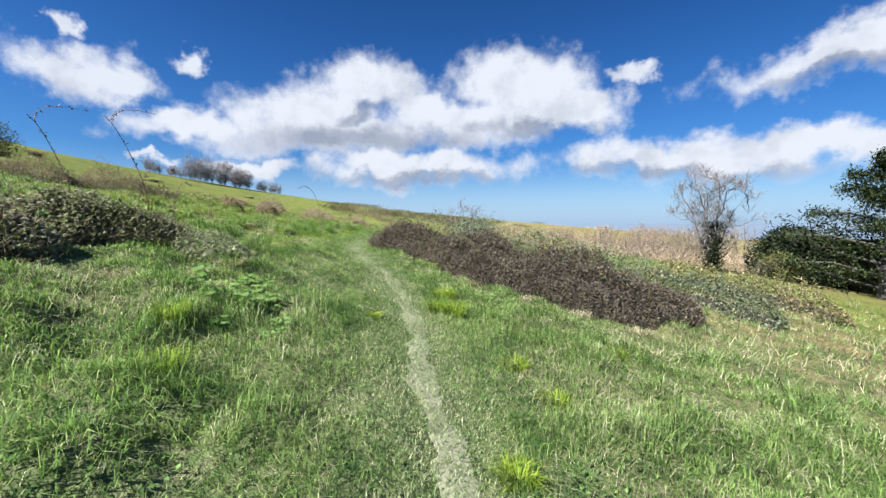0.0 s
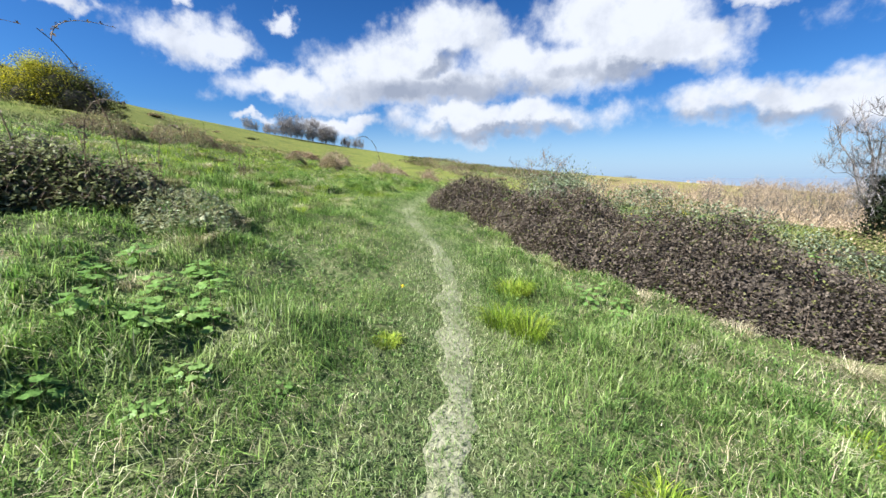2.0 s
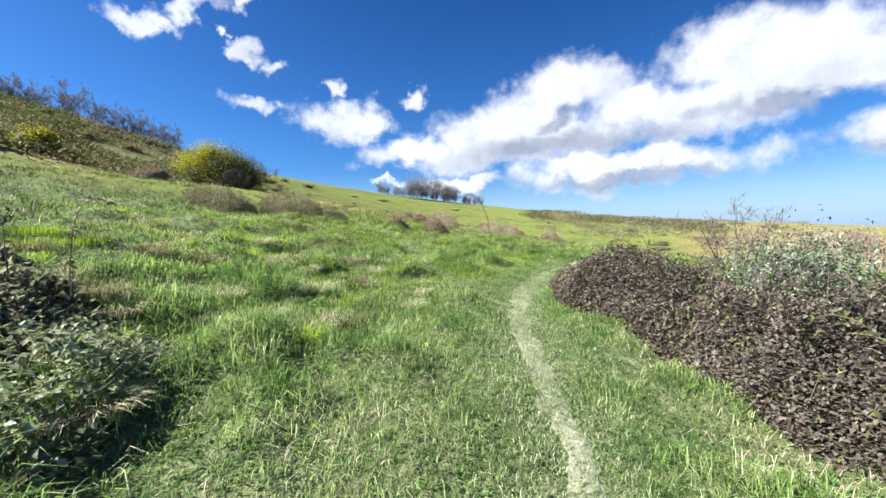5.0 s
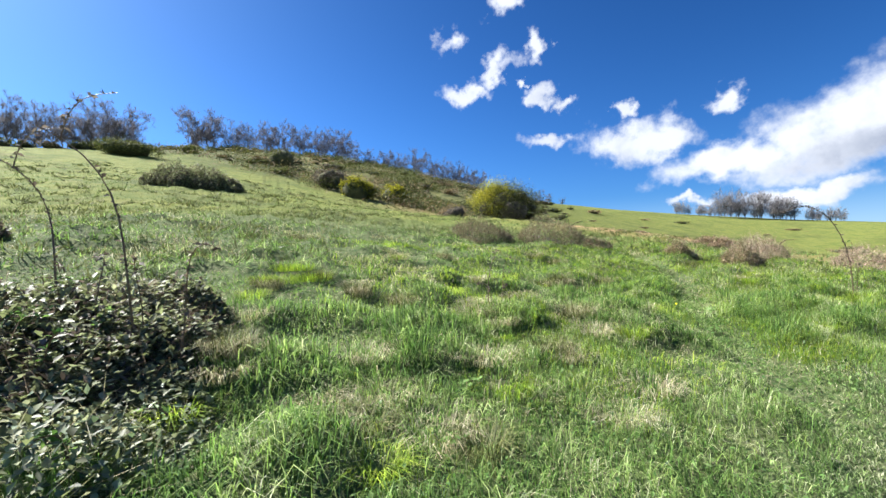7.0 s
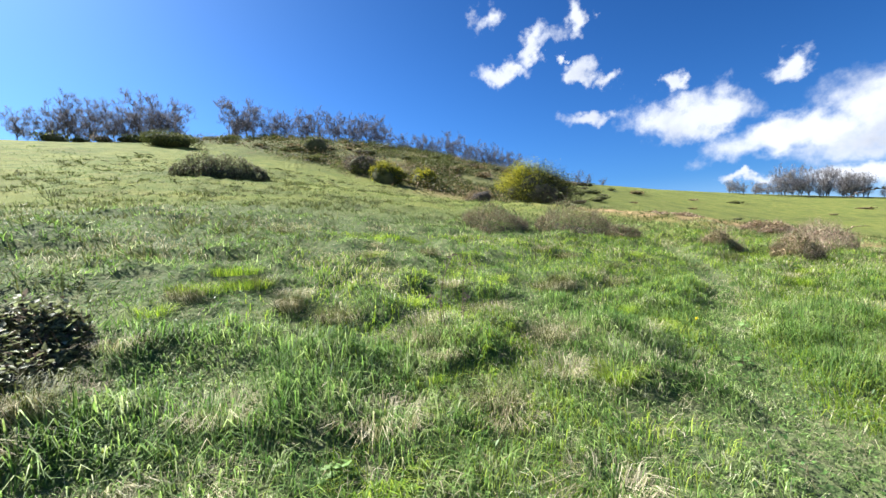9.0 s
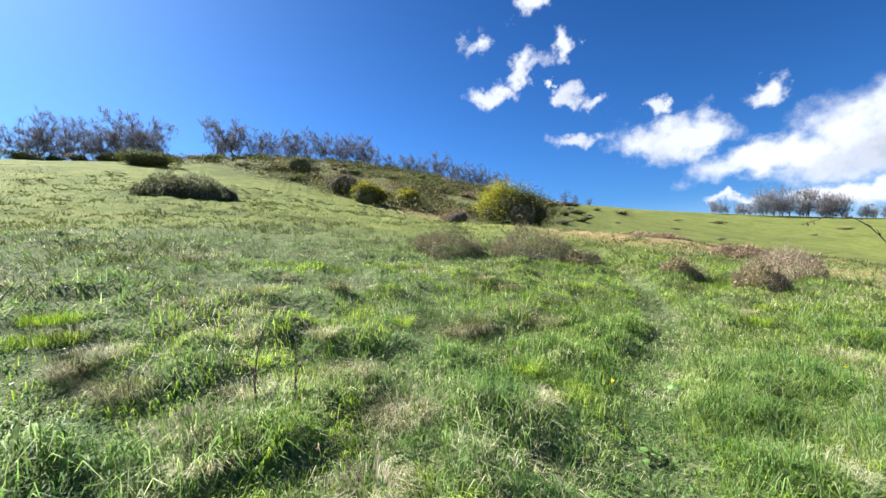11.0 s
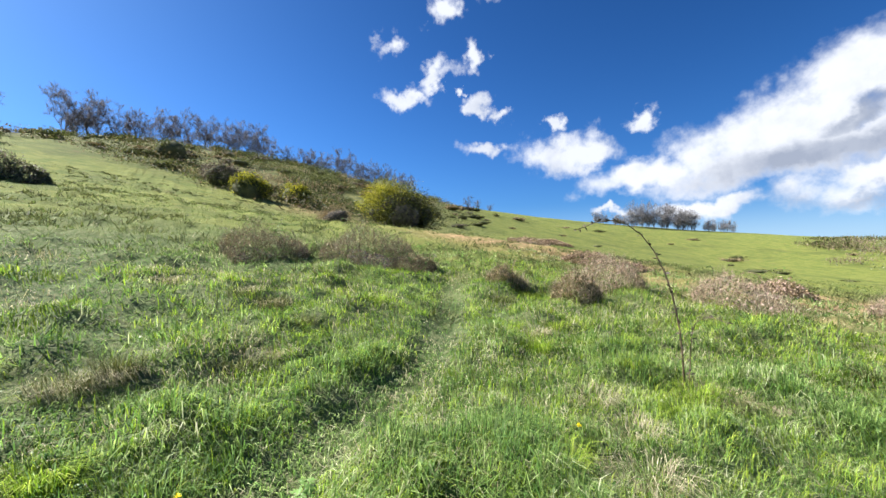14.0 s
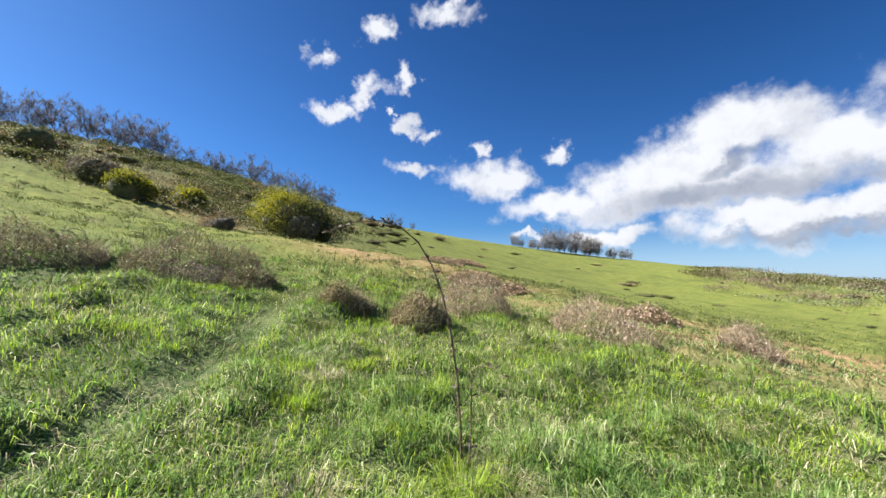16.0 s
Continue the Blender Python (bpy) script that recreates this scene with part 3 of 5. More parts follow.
def build_grass():
    def near(x, y):
        d = line_distance(x, y, WALK_LINE)
        p = line_distance(x, y, PATH_LINE)
        bare = smooth(0.02, 0.3, p + (fbm(x * 5, y * 5, 51) - 0.5) * 0.34)
        return np.minimum(1, 3.2 / (0.6 + d)) ** 1.9 * (0.2 + 0.8 * bare) * (d < 15)

    xy = scatter(460000, -15, 8, -1, 28, near)
    x, y = xy.T
    p = line_distance(x, y, PATH_LINE)
    d = line_distance(x, y, WALK_LINE)
    tall = fbm(x * 0.7, y * 0.7, 61) * 0.6 + fbm(x * 2.3, y * 2.3, 63) * 0.4
    short = 0.5 + 0.5 * smooth(0.2, 1.0, (p + (fbm(x, y, 53) - 0.5) * 0.6) / (1.3 - 0.75 * smooth(7.5, 10.5, y)))
    right = x > np.interp(y, PATH_LINE[:, 1], PATH_LINE[:, 0])
    short = np.where(right, 0.45 + 0.75 * smooth(0.15, 0.6, p), short)
    short = np.minimum(short, 0.5 + 0.5 * smooth(0.15, 0.5, line_distance(x, y, TRACK_LINE)))
    hump = smooth(0.42, 0.7, fbm(x * 1.75, y * 1.75, 13, 2))
    length = (0.052 + 0.05 * smooth(10.5, 13, y) + (0.15 * smooth(0.35, 0.8, tall) + 0.11 * hump) * rng.uniform(0.4, 1.1, len(x))) * short * rng.uniform(0.7, 1.25, len(x))
    width = (0.0036 + 0.0013 * d) * rng.uniform(0.7, 1.4, len(x))
    bend = np.clip(rng.normal(0.95, 0.4, len(x)), 0.05, 1.45)
    comb = fbm(x * 1.9, y * 1.9, 67, 2) * 11 + rng.normal(0, 1.7, len(x))
    k = d < 4.2
    base = on_ground(xy)
    stuff("grass", blade_faces(base[k], length[k], width[k], bend[k], comb[k]), GRASS, "rough green meadow grass, wind-bent, mixed with dry blades")
    k = ~k
    stuff("grass", spike_faces(base[k], leaning(base[k], length[k] * 0.95, bend[k], comb[k]), width[k] * 1.25), GRASS, "rough green meadow grass, wind-bent, mixed with dry blades")

    xy = scatter(52000, -4, 2, -1, 16, lambda x, y: smooth(0.75, 0.05, line_distance(x, y, PATH_LINE)) * 0.9)
    n = len(xy)
    stuff("trodden_grass", blade_faces(on_ground(xy, 0.0) + (0, 0, 0.012), rng.uniform(0.02, 0.06, n), rng.uniform(0.003, 0.006, n), rng.uniform(0.7, 1.3, n), rng.uniform(0, 6.3, n)), PALE, "short flattened pale grass on the footpath")

    def straw(x, y):
        d = line_distance(x, y, WALK_LINE)
        return smooth(0.52, 0.75, fbm(x * 0.55, y * 0.55, 71)) * smooth(0.5, 1.2, line_distance(x, y, PATH_LINE)) * np.minimum(1, 4 / (0.6 + d)) * (d < 15)

    xy = scatter(30000, -15, 8, 0, 28, straw)
    loose = scatter(52000, -13, 7, -1, 26, lambda x, y: smooth(0.3, 0.7, line_distance(x, y, PATH_LINE)) * np.minimum(1, 2.5 / (0.6 + line_distance(x, y, WALK_LINE))) ** 1.5 * (0.25 + 0.75 * smooth(0.4, 0.65, fbm(x * 2.1, y * 2.1, 73))))
    n = len(loose)
    d = line_distance(*loose.T, WALK_LINE)
    size = rng.uniform(0.05, 0.15, n)
    base = on_ground(loose) + np.column_stack([np.zeros((n, 2)), rng.uniform(0.0, 0.05, n)])
    stuff("dry_grass", spike_faces(base, leaning(base, size, np.clip(rng.normal(1.2, 0.25, n), 0.5, 1.6), rng.uniform(0, 6.3, n)), (0.0022 + 0.0011 * d) * rng.uniform(0.7, 1.3, n)), STRAW, "loose bleached blades scattered through the turf", "dry grass")
    n = len(xy)
    d = line_distance(*xy.T, WALK_LINE)
    stuff("dry_grass", blade_faces(on_ground(xy), rng.uniform(0.08, 0.24, n), (0.0023 + 0.0009 * d) * rng.uniform(0.7, 1.3, n), np.clip(rng.normal(1.05, 0.22, n), 0.4, 1.35), wind(n, 1.5)), STRAW, "dead straw-coloured stems among the meadow grass", "dry grass")

    def lush(x, y):
        return np.maximum(smooth(0.44, 0.66, fbm(x * 0.8, y * 0.8, 75)), 0.45 * smooth(11, 13.5, y)) * smooth(7, 12, y) * smooth(0.4, 1.0, line_distance(x, y, PATH_LINE)) * smooth(0.1, 0.4, line_distance(x, y, TRACK_LINE)) * np.minimum(1, 3 / (0.6 + line_distance(x, y, WALK_LINE)))

    xy = scatter(72000, -12, 3, 6, 22, lush)
    n = len(xy)
    d = line_distance(*xy.T, WALK_LINE)
    stuff("lush_grass", blade_faces(on_ground(xy), rng.uniform(0.07, 0.2, n), (0.0038 + 0.0011 * d) * rng.uniform(0.7, 1.3, n), np.clip(rng.normal(0.75, 0.25, n), 0.2, 1.3), fbm(*(xy.T * 1.9), 67, 2) * 11 + rng.normal(0, 0.7, n)), LUSH, "patches of lush bright green grass")

    def far(x, y):
        d = line_distance(x, y, WALK_LINE)
        return smooth(6, 12, d) * np.minimum(1, 12 / d) ** 1.6 * (0.25 + 0.75 * smooth(0.4, 0.7, fbm(x * 0.5, y * 0.5, 81))) * (1 - 0.9 * np.exp(-(((x + 19) / 6.5) ** 2 + ((y - 27) / 4.5) ** 2)))

    xy = scatter(110000, -62, 26, -25, 70, far)
    n = len(xy)
    d = line_distance(*xy.T, WALK_LINE)
    base = on_ground(xy)
    stuff("far_grass", spike_faces(base, leaning(base, rng.uniform(0.08, 0.24, n), np.clip(rng.normal(0.8, 0.3, n), 0.1, 1.2), wind(n, 1.4)), 0.007 + 0.0014 * d), HILL_GRASS, "tussocky hillside grass further up the slope")

    c = scatter(2600, -62, -5, -14, 48, lambda x, y: smooth(3.5, 7, line_distance(x, y, WALK_LINE)) * np.minimum(1, 16 / (line_distance(x, y, WALK_LINE) + 1)) * smooth(0.3, 0.6, fbm(x * 0.2, y * 0.2, 83)))
    k = 26
    size = np.repeat(rng.uniform(0.12, 0.38, len(c)), k)
    a, q = rng.uniform(0, 6.28, len(size)), np.sqrt(rng.uniform(0, 1, len(size)))
    xy = np.repeat(c, k, 0) + np.column_stack([np.cos(a), np.sin(a)]) * (size * q)[:, None]
    d = line_distance(*xy.T, WALK_LINE)
    base = on_ground(xy)
    stuff("far_tussocks", spike_faces(base, leaning(base, size * rng.uniform(0.6, 1.2, len(size)), np.clip(rng.normal(0.8, 0.25, len(size)), 0.1, 1.2), a), 0.01 + 0.0014 * d), OLIVE, "dark tussocks dotted over the hillside", "tussock")

    for name, mat, count, label in (("slope_grass", GRASS, 34000, "rough grass on the slope below the hedge"), ("slope_straw", STRAW, 20000, "dead pale grass on the slope below the hedge")):
        xy = scatter(count, 2, 24, 0, 30, lambda x, y: smooth(2.0, 5.0, line_distance(x, y, WALK_LINE)) * np.minimum(1, 7 / (1 + line_distance(x, y, WALK_LINE))) ** 1.3 * (0.2 + 0.8 * smooth(0.35, 0.65, fbm(x * 0.7, y * 0.7, 87))))
        n = len(xy)
        d = line_distance(*xy.T, WALK_LINE)
        base = on_ground(xy)
        stuff(name, spike_faces(base, leaning(base, rng.uniform(0.1, 0.34, n), np.clip(rng.normal(0.8, 0.3, n), 0.1, 1.3), rng.uniform(0, 6.3, n)), 0.004 + 0.0016 * d), mat, label)

    # low broad-leaved weeds
    xy = scatter(26000, -12, 6, 0, 24, lambda x, y: smooth(0.42, 0.75, fbm(x * 1.3, y * 1.3, 91)) * smooth(0.25, 0.6, line_distance(x, y, PATH_LINE)) * np.minimum(1, 3 / (0.5 + line_distance(x, y, WALK_LINE))))
    n = len(xy)
    stuff("low_weeds", leaf_faces(on_ground(xy) + np.column_stack([np.zeros((n, 2)), rng.uniform(0.02, 0.09, n)]), rng.uniform(0.015, 0.045, n), rng.uniform(0.01, 0.028, n), 0.75), FRESH_LEAF, "small broad-leaved weeds and clover in the turf", "weeds")


build_grass()


# ---------------------------------------------------------------- brambles and shrubs
def along(line, step=0.1):
    pts = []
    for (x0, y0), (x1, y1) in zip(line[:-1], line[1:]):
        n = max(2, int(math.hypot(x1 - x0, y1 - y0) / step))
        t = np.arange(n)[:, None] / n
        pts.append(np.array([[x0, y0]]) * (1 - t) + np.array([[x1, y1]]) * t)
    c = np.concatenate(pts + [np.array([line[-1]], float)])
    for _ in range(10):
        c[1:-1] = (c[:-2] + 2 * c[1:-1] + c[2:]) / 4
    return c


def cane_points(x, y, z, height, heading, reach, n=9, droop=1.9):
    t = np.linspace(0, 1, n)
    h = height * np.sin(t * droop) / math.sin(min(droop, 1.57))
    r = reach * t ** 2.2
    w = 0.03 * height * np.sin(t * 7 + x * 5)
    return np.stack([x + r * math.cos(heading) - w * math.sin(heading), y + r * math.sin(heading) + w * math.cos(heading), z + h], 1)


def add_cane(parent, x, y, z, height, heading, reach, leaf=FRESH_LEAF, leaves=26, radius=0.008, droop=1.9):
    p = cane_points(x, y, z, height, heading, reach, 11, droop)
    cane = part("cane", tube(p, np.linspace(radius, radius * 0.45, len(p)), 5), CANE, parent, "thin arching thorny stem")
    t = rng.uniform(0.1, 1, leaves) * (len(p) - 1.001)
    i = t.astype(int)
    q = p[i] + (p[i + 1] - p[i]) * (t - i)[:, None]
    part("foliage", leaf_faces(q, rng.uniform(0.025, 0.06, leaves), rng.uniform(0.02, 0.035, leaves), 0.5), leaf, cane)
    return cane


def bramble(name, line, half, height, leaves, size, label, category="bramble", leaf=BRAMBLE_BROWN, second=None, share=0.2, canes=6, seed=1, core=0.8, stems=0, stem_material=None, group=""):
    """A thicket along a line: a twiggy core coloured dark for inner shade, a skin of leaves, arching canes."""
    c = along(line)
    t = np.gradient(c, axis=0)
    t /= np.linalg.norm(t, axis=1)[:, None]
    s = np.stack([t[:, 1], -t[:, 0]], 1)
    m = len(c)

    def shape(u, v):
        i = np.clip((u * (m - 1)), 0, m - 1.001)
        k = i.astype(int)
        f = (i - k)[..., None]
        p, q = c[k] * (1 - f) + c[k + 1] * f, s[k]
        wide = half * (0.72 + 0.56 * fbm(u * m * 0.07, v * 0 + seed, seed)) * np.sqrt(np.clip(np.minimum(u, 1 - u) * m * 0.1 / (half * 0.9), 0.02, 1))
        xy = p + q * (v * wide)[..., None]
        h = height * np.clip(1 - v ** 2, 0, 1) ** 0.8 * (0.1 + 0.95 * fbm(xy[..., 0] * 0.75 + seed, xy[..., 1] * 0.75, seed + 3, 2) + 0.7 * fbm(xy[..., 0] * 2.6 + seed, xy[..., 1] * 2.6, seed + 4)) * np.clip(np.minimum(u, 1 - u) * m * 0.1 / half, 0, 1) ** 0.5
        return xy, h

    x0, y0 = c[m // 2]
    z0 = gz(x0, y0)
    ob = thing(name, x0, y0, z0, label, category, group)
    base = np.array([x0, y0, z0])
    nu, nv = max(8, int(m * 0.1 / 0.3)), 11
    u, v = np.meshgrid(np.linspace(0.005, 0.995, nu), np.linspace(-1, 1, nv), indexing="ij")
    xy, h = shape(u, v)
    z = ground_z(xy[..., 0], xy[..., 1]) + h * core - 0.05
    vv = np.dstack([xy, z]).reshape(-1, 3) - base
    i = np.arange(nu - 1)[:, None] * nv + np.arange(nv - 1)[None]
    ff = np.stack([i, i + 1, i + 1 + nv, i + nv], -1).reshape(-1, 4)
    part("twig_mass", (vv, ff), THICKET, ob, "tangled inner twigs, toned dark for the shade between leaves", True)

    def skin(n):
        u, v = rng.uniform(0, 1, n), np.sin(rng.uniform(-1.5, 1.5, n))
        xy, h = shape(u, v)
        k = rng.uniform(0.0, 1, n) ** 0.3
        z = ground_z(xy[:, 0], xy[:, 1]) + h * (0.1 + 1.0 * k) + np.abs(rng.normal(0, 0.05, n))
        return np.column_stack([xy, z]) - base

    n2 = int(leaves * share) if second else 0
    n1 = leaves - n2
    part("foliage", leaf_faces(skin(n1), rng.uniform(0.7, 1.4, n1) * size, rng.uniform(0.5, 0.9, n1) * size, 0.8), leaf, ob)
    if n2:
        part("pale_foliage", leaf_faces(skin(n2), rng.uniform(0.7, 1.4, n2) * size, rng.uniform(0.4, 0.8, n2) * size, 0.6), second, ob, "paler fresh and withered leaves")
    if stems:
        p = skin(stems)
        lie = 0.14 if height < 1.2 else 0.3
        tips = p + np.column_stack([rng.normal(0, lie, stems), rng.normal(0, lie, stems), rng.uniform(-0.02, 0.34, stems) * min(1, height * 1.4)])
        p[:, 2] -= 0.06
        part("stem_clump", spike_faces(p, tips, 0.0045 + size * 0.04), stem_material or CANE, ob, "bare upright stems")
    for k in range(canes):
        u, v = np.array([rng.uniform(0.08, 0.92)]), np.array([rng.uniform(-0.6, 0.6)])
        xy, h = shape(u, v)
        x, y = xy[0]
        add_cane(ob, x - x0, y - y0, gz(x, y) - z0 + float(h[0]) * 0.5, height * rng.uniform(0.45, 0.9), rng.uniform(0, 6.28), height * rng.uniform(0.3, 0.9), leaf if k % 2 else FRESH_LEAF)
    return ob


def shrub_parts(ob, radii, lumps, leaves, size, leaf, flower=None, share=0.3, seed=1, twigs=0, twig=TWIG, lit_flower_side=None, core=None, rough=0.45, narrow=0.45, inner=0.8, ragged=0.2):
    """A bush of several lumps: core coloured dark for inner shade, leaf skin, perhaps flowers, massed sunward as a lit
    side.
    """
    r = np.random.default_rng(seed)
    rx, ry, rz = radii
    items = []
    for k in range(lumps):
        a = r.uniform(0, 6.28)
        q = 0 if k == 0 else r.uniform(0.25, 0.62)
        sc = 0.72 if k == 0 else r.uniform(0.36, 0.58)
        items.append(((rx * q * math.cos(a), ry * q * math.sin(a), rz * (0.42 if k == 0 else 0.66 - 0.62 * q + r.uniform(-0.06, 0.1))), (rx * sc, ry * sc, rz * sc * (0.8 if k == 0 else 0.75))))
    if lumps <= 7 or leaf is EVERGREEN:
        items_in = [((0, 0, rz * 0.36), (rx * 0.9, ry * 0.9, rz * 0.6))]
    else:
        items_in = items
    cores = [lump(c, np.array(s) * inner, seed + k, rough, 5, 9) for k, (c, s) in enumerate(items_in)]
    # core colour darkens the gaps between leaves as shade would
    part("twig_mass", join(*cores), core or (SHADE_CORE if leaf is EVERGREEN else SCRUB_CORE if size > 0.2 else THICKET), ob, "tangled inner twigs, toned dark for the shade between leaves", True)

    def skin(n, bias=None):
        k = r.integers(0, len(items), n)
        d = r.normal(0, 1, (n, 3))
        if bias is not None:
            d += bias
        d /= np.linalg.norm(d, axis=1)[:, None]
        cc, ss = np.array([i[0] for i in items])[k], np.array([i[1] for i in items])[k]
        bump = 0.86 + 0.34 * fbm(d[:, 0] * 3 + k, d[:, 1] * 3 + d[:, 2] * 2, seed)
        p = cc + d * ss * (bump * r.uniform(0.98 - ragged, 0.98 + ragged, n))[:, None]
        return p[p[:, 2] > 0.02]

    p = skin(leaves)
    part("foliage", leaf_faces(p, rng.uniform(0.7, 1.4, len(p)) * size, rng.uniform(0.7, 1.3, len(p)) * size * narrow, 0.3), leaf, ob)
    if flower:
        p = skin(int(leaves * share), lit_flower_side)
        p = p[fbm(p[:, 0] * 4.5 / rx + seed, p[:, 1] * 4.5 / ry + p[:, 2] * 5 / rz, seed + 5) + r.normal(0, 0.05, len(p)) > 0.47]
        p = p + np.array([0, 0, 0.02 * rz])
        part("blossom", leaf_faces(p * 1.05, rng.uniform(0.5, 1.0, len(p)) * size * 0.8, rng.uniform(0.6, 1.0, len(p)) * size * 0.6, 0.4), flower, ob, "dense yellow blossom, massed sunward on some bushes to paint their lit side")
    if twigs:
        p = skin(twigs)
        tips = p * 1.0 + (p - np.array([0, 0, rz * 0.3])) * 0.14 + np.column_stack([np.zeros((len(p), 2)), np.full(len(p), 0.06 * rz)])
        part("twig_spray", spike_faces(p, tips, 0.012 + size * 0.05 if size > 0.1 else 0.007), twig, ob)
    return ob


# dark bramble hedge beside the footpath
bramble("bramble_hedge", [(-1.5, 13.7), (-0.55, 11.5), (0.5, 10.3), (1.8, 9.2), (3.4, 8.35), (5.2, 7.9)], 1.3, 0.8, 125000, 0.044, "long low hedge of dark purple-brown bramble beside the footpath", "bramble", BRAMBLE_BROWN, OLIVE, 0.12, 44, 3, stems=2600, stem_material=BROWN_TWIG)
bramble("weedy_scrub", [(1.8, 13.2), (4.2, 11.8), (6.6, 10.6), (9.0, 10.2)], 0.9, 0.85, 16000, 0.06, "pale grey-green weeds and young shrubs behind the hedge", "scrub", GREY_LEAF, OLIVE, 0.3, 5, 15, core=0.45, stems=250, stem_material=STRAW)
bramble("weedy_scrub", [(8.0, 15.0), (12.0, 15.5), (17.0, 17.0)], 1.6, 1.1, 9000, 0.09, "rough olive weeds and brambles on the lower slope", "scrub", OLIVE, DEAD_LEAF, 0.3, 4, 16, core=0.45, stems=400, stem_material=STRAW)
# bramble bank on the uphill side
bramble("bramble_bank", [(-4.0, 6.1), (-4.7, 6.0), (-5.5, 5.6), (-6.2, 5.2)], 1.2, 0.4, 24000, 0.06, "sprawling bramble bank with dull green and brown leaves", "bramble", BRAMBLE_GREEN, BRAMBLE_BROWN, 0.2, 16, 5, core=0.25, stems=3000, stem_material=BROWN_TWIG)
bramble("bramble_patch", [(-2.9, 5.5), (-3.3, 5.9), (-3.8, 6.3), (-4.3, 6.8)], 0.5, 0.2, 3800, 0.05, "low grey bramble tangle spilling off the bank", "bramble", BRAMBLE_GREEN, GREY_LEAF, 0.4, 7, 7, core=0.1, stems=1100, stem_material=STRAW)
bramble("bramble_patch", [(-4.2, 4.3), (-4.9, 4.0), (-5.6, 3.7)], 0.9, 0.5, 9000, 0.06, "bramble patch lower on the bank, brown and thinning", "bramble", BRAMBLE_BROWN, BRAMBLE_GREEN, 0.5, 8, 6, core=0.4, stems=700, stem_material=STRAW)
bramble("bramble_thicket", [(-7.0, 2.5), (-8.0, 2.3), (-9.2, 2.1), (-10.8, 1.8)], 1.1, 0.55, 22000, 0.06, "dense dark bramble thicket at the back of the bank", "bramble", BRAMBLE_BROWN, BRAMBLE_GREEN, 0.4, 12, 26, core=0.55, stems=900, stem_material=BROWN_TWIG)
# brown scrub on the slope ahead
for line, half, high, seed in [([(-14.7, 13.2), (-14.0, 14.2), (-13.4, 14.9)], 1.3, 0.62, 8), ([(-13.3, 15.3), (-13.4, 16.6), (-13.3, 18.0)], 1.5, 0.9, 18), ([(-12.2, 16.9), (-11.8, 17.8)], 0.8, 0.36, 38)]:
    bramble("bramble_scrub", line, half, high, 3600, 0.05, "low brown leafless bramble scrub on the slope", "bramble", BRAMBLE_GREEN, DEAD_LEAF, 0.45, 16, seed, core=0.12, stems=3400, stem_material=BROWN_TWIG, group="brown scrub clumps")
for line, half, high, seed in [([(-9.9, 18.0), (-9.2, 18.5)], 0.85, 0.6, 9), ([(-8.6, 18.6), (-7.9, 19.2)], 0.85, 0.65, 19)]:
    bramble("bramble_scrub", line, half, high, 2400, 0.055, "low faded bramble clump with dead stems", "bramble", DEAD_LEAF, OLIVE, 0.5, 2, seed, core=0.1, stems=1600, stem_material=TAN_TWIG, group="brown scrub clumps")
for line, half, high, seed in [([(-9.6, 20.6), (-8.3, 21.2)], 1.2, 0.7, 10), ([(-7.5, 21.6), (-6.2, 22.8)], 1.3, 0.85, 20), ([(-5.2, 23.6), (-4.6, 24.2)], 0.8, 0.6, 30)]:
    bramble("dead_bracken", line, half, high, 2600, 0.045, "pinkish dead bracken and bramble stems", "bracken", PINK_LEAF, BRAMBLE_GREEN, 0.4, 4, seed, core=0.08, stems=2600, stem_material=TAN_TWIG, group="dead bracken clumps")
for line, half, high, seed in [([(-14.0, 25.8), (-12.6, 25.3)], 1.4, 0.5, 11), ([(-11.5, 24.6), (-10.4, 25.0)], 1.1, 0.42, 21), ([(-8.4, 26.0), (-6.8, 26.6)], 1.3, 0.55, 31)]:
    bramble("dead_bracken", line, half, high, 3000, 0.07, "brown dead bracken at the edge of the field", "bracken", DEAD_LEAF, PINK_LEAF, 0.3, 2, seed, core=0.2, stems=600, stem_material=BROWN_TWIG, group="dead bracken clumps")
for line, half, high, seed in [([(-43.5, 49.0), (-45.5, 53.5), (-48.5, 57.0)], 2.6, 0.7, 41), ([(-49.0, 60.0), (-51.0, 66.5)], 2.2, 0.6, 42)]:
    bramble("dead_bracken", line, half, high, 3600, 0.2, "wide band of tan dead bracken in the far field", "bracken", DEAD_LEAF, PINK_LEAF, 0.4, 2, seed, core=0.1, stems=500, stem_material=TAN_TWIG, group="dead bracken clumps")
# bramble mound far up the field
bramble("bramble_mound", [(-35.3, -1.9), (-35.8, 0.5), (-36.6, 4.6)], 2.2, 1.55, 15000, 0.14, "rounded bramble mound alone in the upper field", "bramble", BRAMBLE_GREEN, BRAMBLE_BROWN, 0.35, 16, 12, core=0.45, stems=2200, stem_material=BROWN_TWIG)


def standing_cane(x, y, height, heading, reach, label, leaves=60, radius=0.009, droop=1.9):
    ob = thing("bramble_cane", x, y, gz(x, y), label, "bramble", "tall arching canes")
    add_cane(ob, 0, 0, -0.03, height, heading, reach, BRAMBLE_BROWN, leaves, radius, droop)
    add_cane(ob, 0.03, 0.02, -0.03, height * 0.45, heading + 2.0, reach * 0.5, BRAMBLE_BROWN, 18, 0.005)
    if droop < 1.57:
        x, y = 0.8 * reach * math.cos(heading), 0.8 * reach * math.sin(heading)
        add_cane(ob, x, y, height * 0.93, 0.26, radians(50), 0.55, BRAMBLE_BROWN, 24, 0.005)


